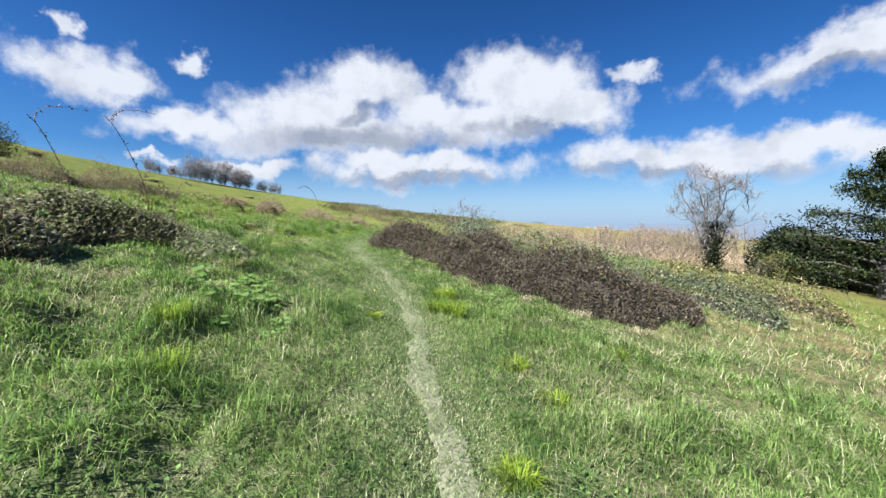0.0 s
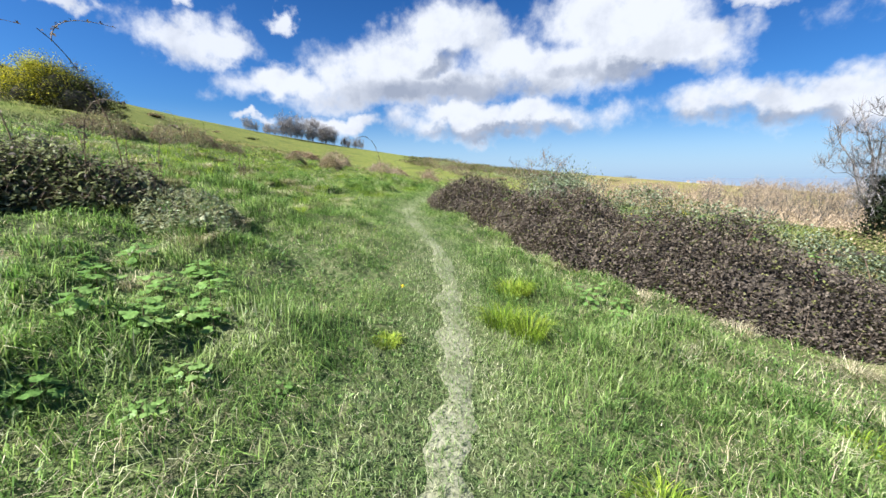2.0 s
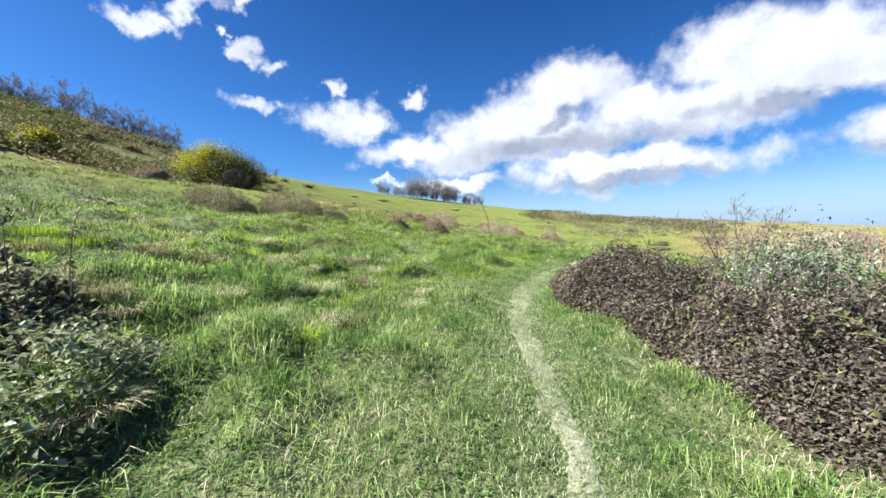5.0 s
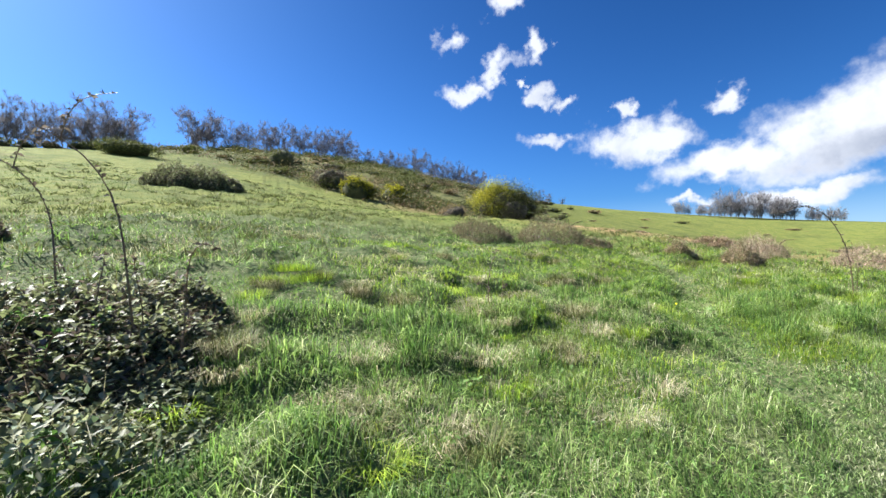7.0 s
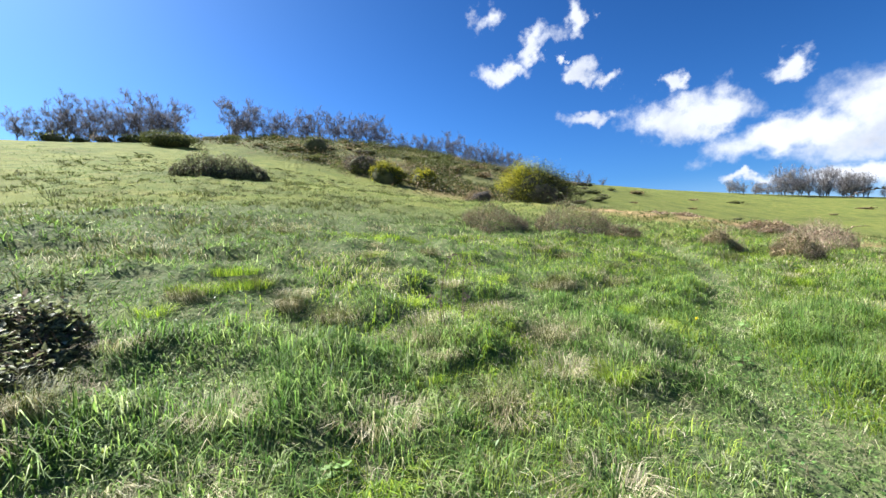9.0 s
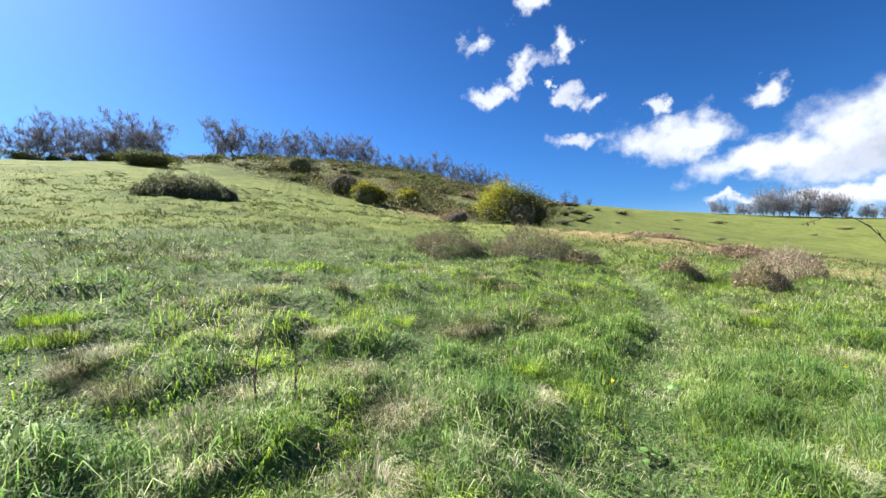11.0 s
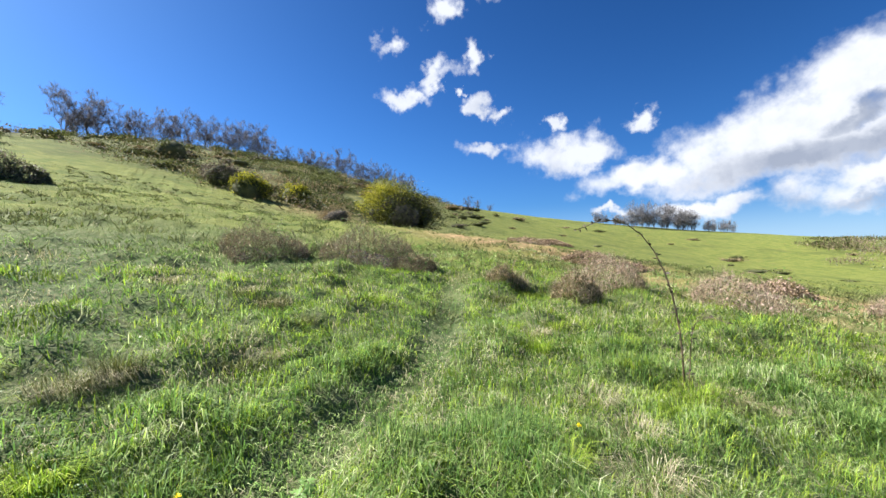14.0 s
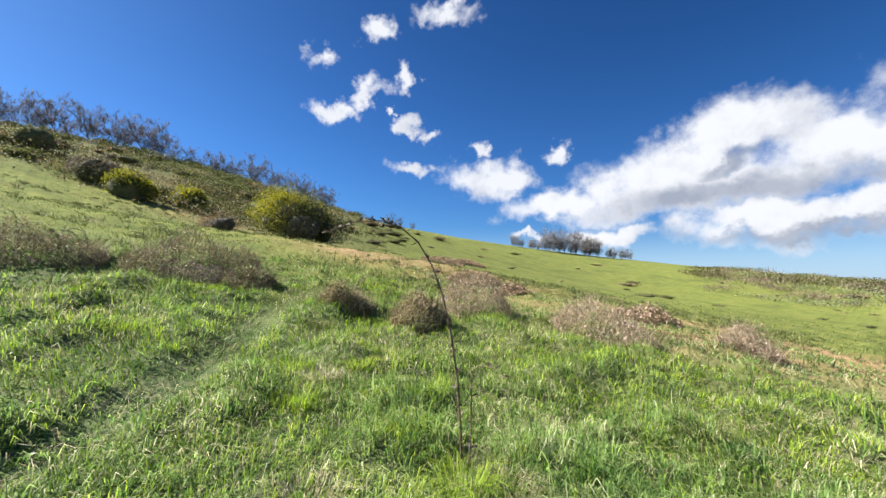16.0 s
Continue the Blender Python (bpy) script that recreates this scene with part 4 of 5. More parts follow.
standing_cane(-5.15, 16.75, 1.75, radians(226), 0.95, "tall arching bramble cane with small reddish leaves", 90)
standing_cane(-4.70, 6.36, 1.68, radians(258), 0.6, "tall arching thorny cane rising from the bank", 30, 0.009, 1.3)
standing_cane(-5.31, 5.72, 1.5, radians(256), 0.45, "tall arching thorny cane rising from the bank", 30, 0.009, 1.3)
standing_cane(-4.48, 6.66, 0.88, radians(60), 0.3, "thin leaning bramble cane rising from the bank", 40, 0.006)
standing_cane(-4.85, 6.1, 0.8, radians(200), 0.2, "thin leaning bramble cane rising from the bank", 30, 0.006)
standing_cane(-4.3, 5.6, 1.1, radians(15), 0.5, "thin upright bramble cane rising from the bank", 40, 0.006)
standing_cane(-5.6, 9.65, 0.75, radians(120), 0.35, "short leafless bramble cane among the grass", 14, 0.006)
standing_cane(-5.75, 9.9, 0.6, radians(20), 0.3, "short leafless bramble cane among the grass", 14, 0.005)
standing_cane(-3.2, 17.4, 0.5, radians(300), 0.7, "short arching cane trailing over the turf", 24, 0.005)


def bush(name, x, y, radii, lumps, leaves, size, leaf, label, category="bush", **more):
    ob = thing(name, x, y, gz(x, y) - 0.05, label, category)
    return shrub_parts(ob, radii, lumps, leaves, size, leaf, **more)


# pushes yellow blossom sunward, so its colour paints the gorse's lit side
TOWARD_SUN = np.array([math.sin(radians(SUN_AZ)), math.cos(radians(SUN_AZ)), 0.9])
bush("gorse_bush", -33.0, 26.8, (3.3, 3.6, 3.6), 14, 22000, 0.14, GORSE, "large rounded gorse bush, its yellow blossom massed sunward as a painted lit side", "gorse", flower=GORSE_FLOWER, share=1.3, lit_flower_side=TOWARD_SUN * 1.6, seed=6, twigs=500, inner=0.6, ragged=0.36)
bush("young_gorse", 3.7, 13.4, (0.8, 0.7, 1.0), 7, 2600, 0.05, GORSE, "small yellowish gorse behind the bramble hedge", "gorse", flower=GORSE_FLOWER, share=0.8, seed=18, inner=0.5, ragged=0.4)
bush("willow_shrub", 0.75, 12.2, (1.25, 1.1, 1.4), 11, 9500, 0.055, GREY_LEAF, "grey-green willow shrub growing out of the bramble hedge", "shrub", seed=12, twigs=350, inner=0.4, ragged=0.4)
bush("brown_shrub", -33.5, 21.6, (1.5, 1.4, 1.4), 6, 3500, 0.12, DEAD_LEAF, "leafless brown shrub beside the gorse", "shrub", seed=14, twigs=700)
bush("yellow_gorse", -62.1, 18.1, (2.6, 2.6, 3.2), 6, 4000, 0.28, GORSE, "gorse bush in yellow flower on the scrubby slope", "gorse", flower=GORSE_FLOWER, share=2.2, lit_flower_side=TOWARD_SUN * 0.6, seed=21)
bush("yellow_gorse", -63.5, 24.3, (2.2, 2.4, 2.6), 6, 3500, 0.28, GORSE, "gorse bush in yellow flower on the scrubby slope", "gorse", flower=GORSE_FLOWER, share=2.2, lit_flower_side=TOWARD_SUN * 0.6, seed=22)
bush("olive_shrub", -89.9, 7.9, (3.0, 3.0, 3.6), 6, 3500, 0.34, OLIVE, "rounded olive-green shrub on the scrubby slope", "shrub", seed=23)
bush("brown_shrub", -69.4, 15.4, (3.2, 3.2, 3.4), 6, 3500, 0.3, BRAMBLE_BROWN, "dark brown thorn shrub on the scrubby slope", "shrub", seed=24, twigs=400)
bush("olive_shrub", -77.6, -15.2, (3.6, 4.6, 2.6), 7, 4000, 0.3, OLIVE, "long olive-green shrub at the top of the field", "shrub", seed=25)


def build_scrub():
    """Shrubs all over the upper slope: five kinds, many copies."""
    kinds = []
    for k, (leaf, label, flower) in enumerate([(OLIVE, "olive-green shrub on the scrubby slope", None), (BRAMBLE_BROWN, "dark brown thorn shrub on the scrubby slope", None), (GORSE, "dark gorse shrub with a little blossom", GORSE_FLOWER), (DEAD_LEAF, "low brown leafless shrub on the slope", None), (EVERGREEN, "dark evergreen shrub under the trees", None)]):
        ob = thing("scrub_bush", 0, 0, 0, label, "shrub", "scrub on the slope")
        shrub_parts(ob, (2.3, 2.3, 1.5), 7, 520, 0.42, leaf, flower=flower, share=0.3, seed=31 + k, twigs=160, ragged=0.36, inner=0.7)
        kinds.append(ob)
    r = np.random.default_rng(3)
    for name, mat, label, seed, count in (("olive_scrub", OLIVE, "olive scrub covering the upper slope", 91, 26000), ("brown_scrub", DEAD_LEAF, "brown dead scrub covering the upper slope", 92, 15000), ("dark_scrub", GORSE, "dark gorse scrub covering the upper slope", 93, 24000)):
        a, d = np.radians(-116 + r.triangular(0, 40, 62, count * 6)), r.uniform(50, 165, count * 6)
        x, y = -2.7 + d * np.sin(a), 11.1 + d * np.cos(a)
        edge = np.interp(np.degrees(a), [-116, -112, -104, -97, -88, -77, -63, -52, -46], [120, 106, 90, 74, 66, 56, 52, 60, 80])
        h = fbm(x * 0.13, y * 0.13, seed)
        k = (d > edge + r.normal(0, 3, len(d))) & (h > 0.5) & (d < 162)
        x, y, h, d = x[k][:count], y[k][:count], h[k][:count], d[k][:count]
        z = ground_z(x, y) + r.uniform(0, 1, len(x)) * (h - 0.42) * 6.0
        m = len(x)
        stuff(name, leaf_faces(np.column_stack([x, y, z]), r.uniform(0.16, 0.45, m), r.uniform(0.12, 0.3, m), 0.4), mat, label, "scrub")
    made = 0
    first = set()
    while made < 150:
        a, d = radians(r.uniform(-118, -52)), r.uniform(56, 158)
        x, y = -2.7 + d * math.sin(a), 11.1 + d * math.cos(a)
        az = math.degrees(a)
        if d < float(np.interp(az, [-118, -112, -104, -97, -88, -77, -63, -52], [120, 108, 92, 78, 70, 60, 62, 70])):
            continue
        k = int(r.choice(5, p=[0.32, 0.2, 0.16, 0.22, 0.1]))
        sc = 0.35 + 0.95 * r.uniform(0, 1) ** 1.8
        m = Matrix.Translation((x, y, gz(x, y) - 0.1)) @ Matrix.Rotation(r.uniform(0, 6.28), 4, "Z") @ Matrix.Diagonal((sc, sc, sc * r.uniform(0.5, 0.95), 1))
        if k in first:
            copy_thing(kinds[k], m).matrix_basis = m
        else:
            first.add(k)
            kinds[k].matrix_basis = m
        made += 1
    for _ in range(34):
        az, d = r.uniform(-52, 2), r.uniform(38, 210)
        if d < 75:
            continue
        x, y = -2.7 + d * math.sin(radians(az)), 11.1 + d * math.cos(radians(az))
        sc = (0.2 + 0.5 * r.uniform(0, 1) ** 2) * (0.6 + d / 120)
        m = Matrix.Translation((x, y, gz(x, y) - 0.25 * sc)) @ Matrix.Rotation(r.uniform(0, 6.28), 4, "Z") @ Matrix.Diagonal((sc * r.uniform(1.2, 2.2), sc, sc * 0.75, 1))
        copy_thing(kinds[int(r.choice([0, 1, 3, 3, 0]))], m).matrix_basis = m
    for az, d in [(-119, 86), (-117, 87), (-115, 88), (-113, 90), (-111.5, 91), (-110, 93), (-108, 96), (-106, 104), (-104, 112), (-101.5, 126), (-99.5, 128), (-98, 131), (-96.5, 132), (-94.5, 134), (-92, 136), (-90, 138), (-87.5, 140), (-85, 142), (-82.5, 143), (-79.5, 147), (-76, 150), (-73.5, 153), (-71, 156), (-69, 157), (-66.5, 158), (-64, 158), (-61.5, 160), (-59.5, 163)]:
        x, y = -2.7 + d * math.sin(radians(az)), 11.1 + d * math.cos(radians(az))
        sc = r.uniform(0.7, 1.35)
        m = Matrix.Translation((x, y, gz(x, y) - 0.1)) @ Matrix.Rotation(r.uniform(0, 6.28), 4, "Z") @ Matrix.Diagonal((sc, sc, sc * 0.9, 1))
        copy_thing(kinds[int(r.choice([0, 0, 0, 3, 2]))], m).matrix_basis = m


build_scrub()


# ---------------------------------------------------------------- trees
def bare_tree(name, height, seed, label, spread=0.75, ivy=False, twig=TWIG, fine=1.0):
    """A leafless tree: forked trunk, limbs that fill a domed crown, and a haze of fine twigs."""
    r = np.random.default_rng(seed)
    fork = np.array([r.normal(0, 0.02), r.normal(0, 0.02), r.uniform(0.16, 0.26)]) * height
    wide, mid = 0.5 * spread * height, 0.62 * height
    limbs, ps, ts = [], [], []

    def arm(p, q, r0, r1, steps, sides, sag):
        """A branch from p to q that leaves sideways and turns upward."""
        t = np.linspace(0, 1, steps + 1)[:, None]
        v = p + (q - p) * t
        v[:, 2] -= (sag * np.linalg.norm(q - p) * t * (1 - t)).ravel()
        v[1:-1] += r.normal(0, 0.035, (steps - 1, 3)) * np.linalg.norm(q - p)
        limbs.append(tube(v, np.linspace(r0, r1, steps + 1), sides))
        return v

    arm(np.array([0.0, 0, -0.3]), fork, height * 0.017, height * 0.012, 3, 6, 0.0)
    count = int(r.integers(5, 8))
    for k in range(count):
        a = 6.283 * (k + r.uniform(-0.35, 0.35)) / count
        out = r.uniform(0.35, 0.75) if k else 0.1
        end = np.array([math.cos(a) * out * wide, math.sin(a) * out * wide, mid + (0.26 - 0.22 * out) * height * r.uniform(0.6, 1.2)])
        main = arm(fork * r.uniform(0.7, 1.0), end, height * 0.0085, height * 0.0035, 4, 5, 0.22)
        for _ in range(9):
            at = main[int(r.integers(1, 5))]
            d = r.normal(0, 1, 3) + np.array([math.cos(a) * out, math.sin(a) * out, 0.75])
            q = at + d / np.linalg.norm(d) * height * r.uniform(0.13, 0.26)
            e = (q - np.array([0, 0, mid])) / np.array([wide, wide, 0.38 * height])
            q = np.array([0, 0, mid]) + e * min(1.0, r.uniform(0.9, 1.0) / max(np.linalg.norm(e), 1e-3)) * np.array([wide, wide, 0.38 * height])
            sub = arm(at, q, height * 0.0034, height * 0.0016, 3, 3, 0.1)
            for _ in range(5):
                p = sub[int(r.integers(1, 4))]
                v = (p - fork) / np.linalg.norm(p - fork) + r.normal(0, 0.7, 3)
                v = v / np.linalg.norm(v) * height * r.uniform(0.05, 0.12)
                ps.append(p), ts.append(p + v)
                for _ in range(int(14 * fine)):
                    m = p + v * r.uniform(0.15, 1.0)
                    w = v / np.linalg.norm(v) + r.normal(0, 0.8, 3)
                    ps.append(m), ts.append(m + w / np.linalg.norm(w) * height * r.uniform(0.05, 0.1))
    ob = thing(name, 0, 0, 0, label, "tree", "bare trees on the ridge")
    part("trunk", join(*limbs), BARK, ob, "grey-brown trunk and limbs", True)
    part("crown", spike_faces(np.array(ps), np.array(ts), height * (0.0058 if height > 8 else 0.0036)), twig, ob, "haze of fine bare twigs")
    if ivy:
        q = np.column_stack([r.normal(0, height * 0.045, 2600), r.normal(0, height * 0.045, 2600), r.uniform(0, height * 0.48, 2600)])
        q[:, :2] *= (0.7 + 0.9 * fbm(q[:, 2] * 1.6, q[:, 2] * 0, 5))[:, None]
        part("ivy", leaf_faces(q, r.uniform(0.1, 0.22, 2600), r.uniform(0.08, 0.16, 2600), 0.4), EVERGREEN, ob, "dark ivy climbing the trunk")
    return ob


def place(ob, x, y, scale=1.0, turn=0.0, copy=True, sink=0.1):
    m = Matrix.Translation((x, y, gz(x, y) - sink)) @ Matrix.Rotation(turn, 4, "Z") @ Matrix.Diagonal((scale, scale, scale, 1))
    if copy:
        ob = copy_thing(ob, m)
    ob.matrix_basis = m
    return ob


def polar(az, d):
    """Point at a bearing and distance from the middle of the walk."""
    return -2.7 + d * math.sin(radians(az)), 11.1 + d * math.cos(radians(az))


def build_ridge_trees():
    kinds = [bare_tree("bare_tree", 10, 101 + k, "leafless grey-brown tree on the ridge", 1.0 + 0.12 * (k % 3)) for k in range(5)]
    r = np.random.default_rng(11)
    # bearing, distance, height
    rows = [(-121.5, 92, 7), (-119.3, 90, 7.5), (-117.8, 92, 10.5), (-116.2, 92, 9.5), (-114.6, 95, 8.5), (-113.2, 96, 8), (-111.8, 96, 11.5), (-110.2, 98, 12), (-108.5, 100, 10.5),
            (-101.8, 130, 12), (-100.0, 131, 13), (-97.6, 132, 10.5), (-95.6, 131, 9), (-93.4, 132, 11), (-91.6, 133, 11), (-89.0, 134, 12),
            (-86.6, 135, 12), (-84.2, 136, 12), (-82.4, 138, 11), (-79.4, 140, 6.5), (-76.8, 140, 9), (-75.2, 141, 8),
            (-72.6, 142, 10), (-70.4, 146, 9.5), (-68.6, 147, 10), (-66.8, 148, 10), (-65.0, 150, 9.5), (-63.4, 152, 8), (-54.6, 172, 6), (-53.2, 174, 5.5), (-51.5, 176, 4.5)]
    rows += [(az + 0.8, d + 7, h * 0.8) for az, d, h in rows if az < -60]
    for i, (az, d, h) in enumerate(rows):
        x, y = polar(az, d)
        place(kinds[i % 5], x, y, h / (11.6 if az < -104 else 10.4) * r.uniform(0.92, 1.08), r.uniform(0, 6.28), i >= 5, 0.08 * h)


build_ridge_trees()


def build_far_trees():
    kinds = [bare_tree("slender_tree", 10, 180 + k, "slender leafless tree on the far ridge", 0.58 + 0.08 * k, False, PALE_TWIG, 0.5) for k in range(4)]
    r = np.random.default_rng(19)
    for i in range(46):
        az = -37.5 + 15 * (i + r.uniform(-0.5, 0.5)) / 45
        if fbm(np.array([az * 0.9]), np.array([3.0]), 7)[0] < 0.42:
            az += 0.9
        tall = (1.35 if -33.5 < az < -26 else 0.65) * r.uniform(0.65, 1.15)
        x, y = polar(az, 215 + 2.2 * (az + 37) + r.uniform(-6, 6))
        place(kinds[int(r.integers(0, 4)) if i >= 4 else i], x, y, tall, r.uniform(0, 6.28), i >= 4, 1.3 * tall)


build_far_trees()


def build_valley_trees():
    kinds = [bare_tree("valley_tree", 6, 160 + k, "leafless tan-brown tree in the valley thicket", 0.95, False, TAN_TWIG, 0.3) for k in range(3)]
    r = np.random.default_rng(17)
    for i in range(64):
        az, d = radians(6 + 32 * r.uniform(0, 1) ** 0.8), 50 + 120 * r.uniform(0, 1) ** 0.8
        x, y = d * math.sin(az), d * math.cos(az)
        place(kinds[i % 3], x, y, min(2.2, max(0.5, (r.uniform(-0.3, 1.2) - gz(x, y)) / 6)), r.uniform(0, 6.28), i >= 3)


build_valley_trees()
place(bare_tree("twiggy_shrub", 2.1, 149, "sparse brown twiggy shrub standing behind the hedge", 1.0, False, BROWN_TWIG, 0.9), 0.6, 14.6, 1.0, 1.0, False, 0.35)
place(bare_tree("ivy_tree", 7.2, 143, "slender leafless tree with ivy round its trunk", 0.8, True, PALE_TWIG, 1.3), 19.0, 28.0, 1.0, 0.4, False)


def cedar(x, y, height, seed):
    r = np.random.default_rng(seed)
    ob = thing("cedar_tree", x, y, gz(x, y) - 0.2, "large dark cedar with flat layered branches", "tree")
    part("trunk", tube([(0, 0, 0), (0.1, 0, height * 0.4), (0.0, 0.15, height * 0.75), (0, 0, height)], [0.55, 0.4, 0.22, 0.05], 8), BARK, ob, "dark fissured trunk", True)
    for k in range(26):
        z = height * (0.1 + 0.86 * (k / 26) + r.uniform(-0.015, 0.015))
        a = k * 2.4 + r.uniform(-0.4, 0.4)
        reach = height * (0.56 * (1 - (z / height) ** 1.6) + 0.1) * r.uniform(0.75, 1.1)
        e = np.array([math.cos(a) * reach, math.sin(a) * reach, z + reach * 0.06])
        branch = part("branch", tube([(0, 0, z - reach * 0.1), tuple(e * (0.55, 0.55, 1)), tuple(e)], [0.13, 0.07, 0.02], 4), BARK, ob)
        n = 900
        t = r.uniform(0.18, 1.05, n)
        w = r.normal(0, 0.2, n) * reach * (0.5 + 0.7 * np.sin(np.clip(t, 0, 1) * 3.0))
        p = np.column_stack([e[0] * t - math.sin(a) * w, e[1] * t + math.cos(a) * w, (z - reach * 0.1) + (e[2] - z + reach * 0.1) * t + r.normal(0.0, 0.26, n)])
        part("needle_plate", leaf_faces(p, r.uniform(0.14, 0.36, n), r.uniform(0.07, 0.16, n), 0.8), CEDAR_NEEDLE, branch, "flat plate of dark needles")
    return ob


cedar(31.5, 28.0, 11.0, 5)
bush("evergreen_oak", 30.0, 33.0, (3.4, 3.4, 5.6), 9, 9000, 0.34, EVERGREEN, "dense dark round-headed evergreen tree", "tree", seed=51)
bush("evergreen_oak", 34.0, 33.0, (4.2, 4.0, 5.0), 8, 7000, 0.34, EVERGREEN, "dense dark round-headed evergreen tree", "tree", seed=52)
bush("olive_shrub", 25.5, 30.5, (1.9, 1.9, 2.1), 6, 4200, 0.16, OLIVE, "rounded olive-green shrub on the lower slope", "shrub", seed=53)


def build_thickets():
    """Leafless thickets down the slope, too many stems to count."""
    r = np.random.default_rng(23)
    n = 5200
    az, d = r.uniform(4, 78, n * 4), 24 + 190 * r.uniform(0, 1, n * 4) ** 1.4
    x, y = d * np.sin(np.radians(az)), d * np.cos(np.radians(az))
    keep = (r.uniform(0, 1, len(x)) < smooth(5, 18, az)) & (fbm(x * 0.05, y * 0.05, 33) + 0.5 * smooth(40, 110, d) > 0.70) & ~((az > 30) & (d < 46)) & ~((az < 14) & (d < 55))
    x, y, d = x[keep][:n], y[keep][:n], d[keep][:n]
    n = len(x)
    z = ground_z(x, y)
    h = r.uniform(1.5, 3.4, n) * (0.7 + 0.8 * smooth(40, 130, d)) * (0.4 + 1.2 * fbm(x * 0.09, y * 0.09, 37))
    k = 20
    p = np.repeat(np.column_stack([x, y, z]), k, 0)
    hh = np.repeat(h, k)
    p2 = p + np.column_stack([r.normal(0, 0.8, (n * k, 2)), hh * r.uniform(0.0, 0.75, n * k)])
    tips = p2 + np.column_stack([r.normal(0, 0.22, (n * k, 2)) * hh[:, None], hh * r.uniform(0.02, 0.34, n * k)])
    stuff("thicket", spike_faces(p2, tips, np.repeat(0.022 + 0.0006 * d, k)), TAN_TWIG, "leafless tan-brown thickets filling the valley", "thicket")


build_thickets()


def build_far_hedges():
    """Dark hedges and woods on the far fields."""
    r = np.random.default_rng(29)
    rows = [(-16, -6, 205, 215), (-5, 6, 215, 200), (-14, 8, 430, 430), (-24, 4, 300, 360), (-8, 14, 560, 570), (2, 12, 380, 300), (-13, 6, 226, 220), (-17, 4, 250, 246), (-16, 2, 238, 236)]
    pts = []
    for a0, a1, d0, d1 in rows:
        m = 240
        t = r.uniform(0, 1, m)
        t = t[vnoise(t * 9, t * 0 + a0, 5) > 0.45]
        m = len(t)
        az, d = np.radians(a0 + (a1 - a0) * t), d0 + (d1 - d0) * t + r.normal(0, 5, m)
        pts.append(np.column_stack([d * np.sin(az), d * np.cos(az), d]))
    q = np.concatenate(pts)
    base = np.column_stack([q[:, :2], ground_z(q[:, 0], q[:, 1])])
    k = 24
    grow = np.clip(fbm(q[:, 0] * 0.06, q[:, 1] * 0.06, 97) - 0.3, 0.05, 1) * 7.5
    hh = np.repeat(grow, k)
    p = np.repeat(base, k, 0) + np.column_stack([r.normal(0, 2.6, (len(q) * k, 2)), r.uniform(0.05, 0.8, len(q) * k) * hh])
    stuff("hedgerow", leaf_faces(p, r.uniform(0.3, 0.8, len(p)), r.uniform(0.25, 0.6, len(p)), 0.3), OLIVE, "dark hedgerows between the distant fields", "hedgerow")
    pb = np.repeat(base, 7, 0) + np.column_stack([r.normal(0, 3.2, (len(q) * 7, 2)), np.zeros(len(q) * 7)])
    tips = pb + np.column_stack([r.normal(0, 0.8, (len(pb), 2)), r.uniform(0.5, 1.3, len(pb)) * np.repeat(grow, 7)])
    stuff("hedge_trees", spike_faces(pb, tips, 0.2), BROWN_TWIG, "leafless hedge trees between the distant fields", "hedgerow")


build_far_hedges()


def build_far_scrub():
    """Brown and grey scrub filling the hollow beyond the field."""
    r = np.random.default_rng(37)
    for name, mat, label, count, seed in (("hollow_scrub", BRAMBLE_GREEN, "grey-green scrub filling the hollow beyond the field", 260, 5), ("hollow_thicket", BROWN_TWIG, "leafless brown thicket in the hollow beyond the field", 300, 6)):
        az, d = r.uniform(-15, 9, count * 5), r.uniform(138, 215, count * 5)
        x, y = polar(0, 0)[0] + d * np.sin(np.radians(az)), polar(0, 0)[1] + d * np.cos(np.radians(az))
        k = (fbm(x * 0.05, y * 0.05, seed) + 0.18 * smooth(150, 200, d) > 0.6) & (r.uniform(0, 1, len(x)) < smooth(-17, -6, az))
        x, y = x[k][:count], y[k][:count]
        tall = 0.5 + 5.5 * np.clip(fbm(x * 0.08, y * 0.08, seed + 7) - 0.3, 0, 1)
        n = 26
        h = np.repeat(tall, n)
        p = np.repeat(np.column_stack([x, y, ground_z(x, y)]), n, 0) + np.column_stack([r.normal(0, 1.4, (len(h), 2)), h * r.uniform(0, 0.75, len(h))])
        if mat is BROWN_TWIG:
            geometry = spike_faces(p, p + np.column_stack([r.normal(0, 0.5, (len(h), 2)), h * r.uniform(0.15, 0.5, len(h))]), 0.16)
        else:
            geometry = leaf_faces(p, r.uniform(0.3, 0.7, len(h)), r.uniform(0.25, 0.5, len(h)), 0.4)
        stuff(name, geometry, mat, label, "scrub")


build_far_scrub()


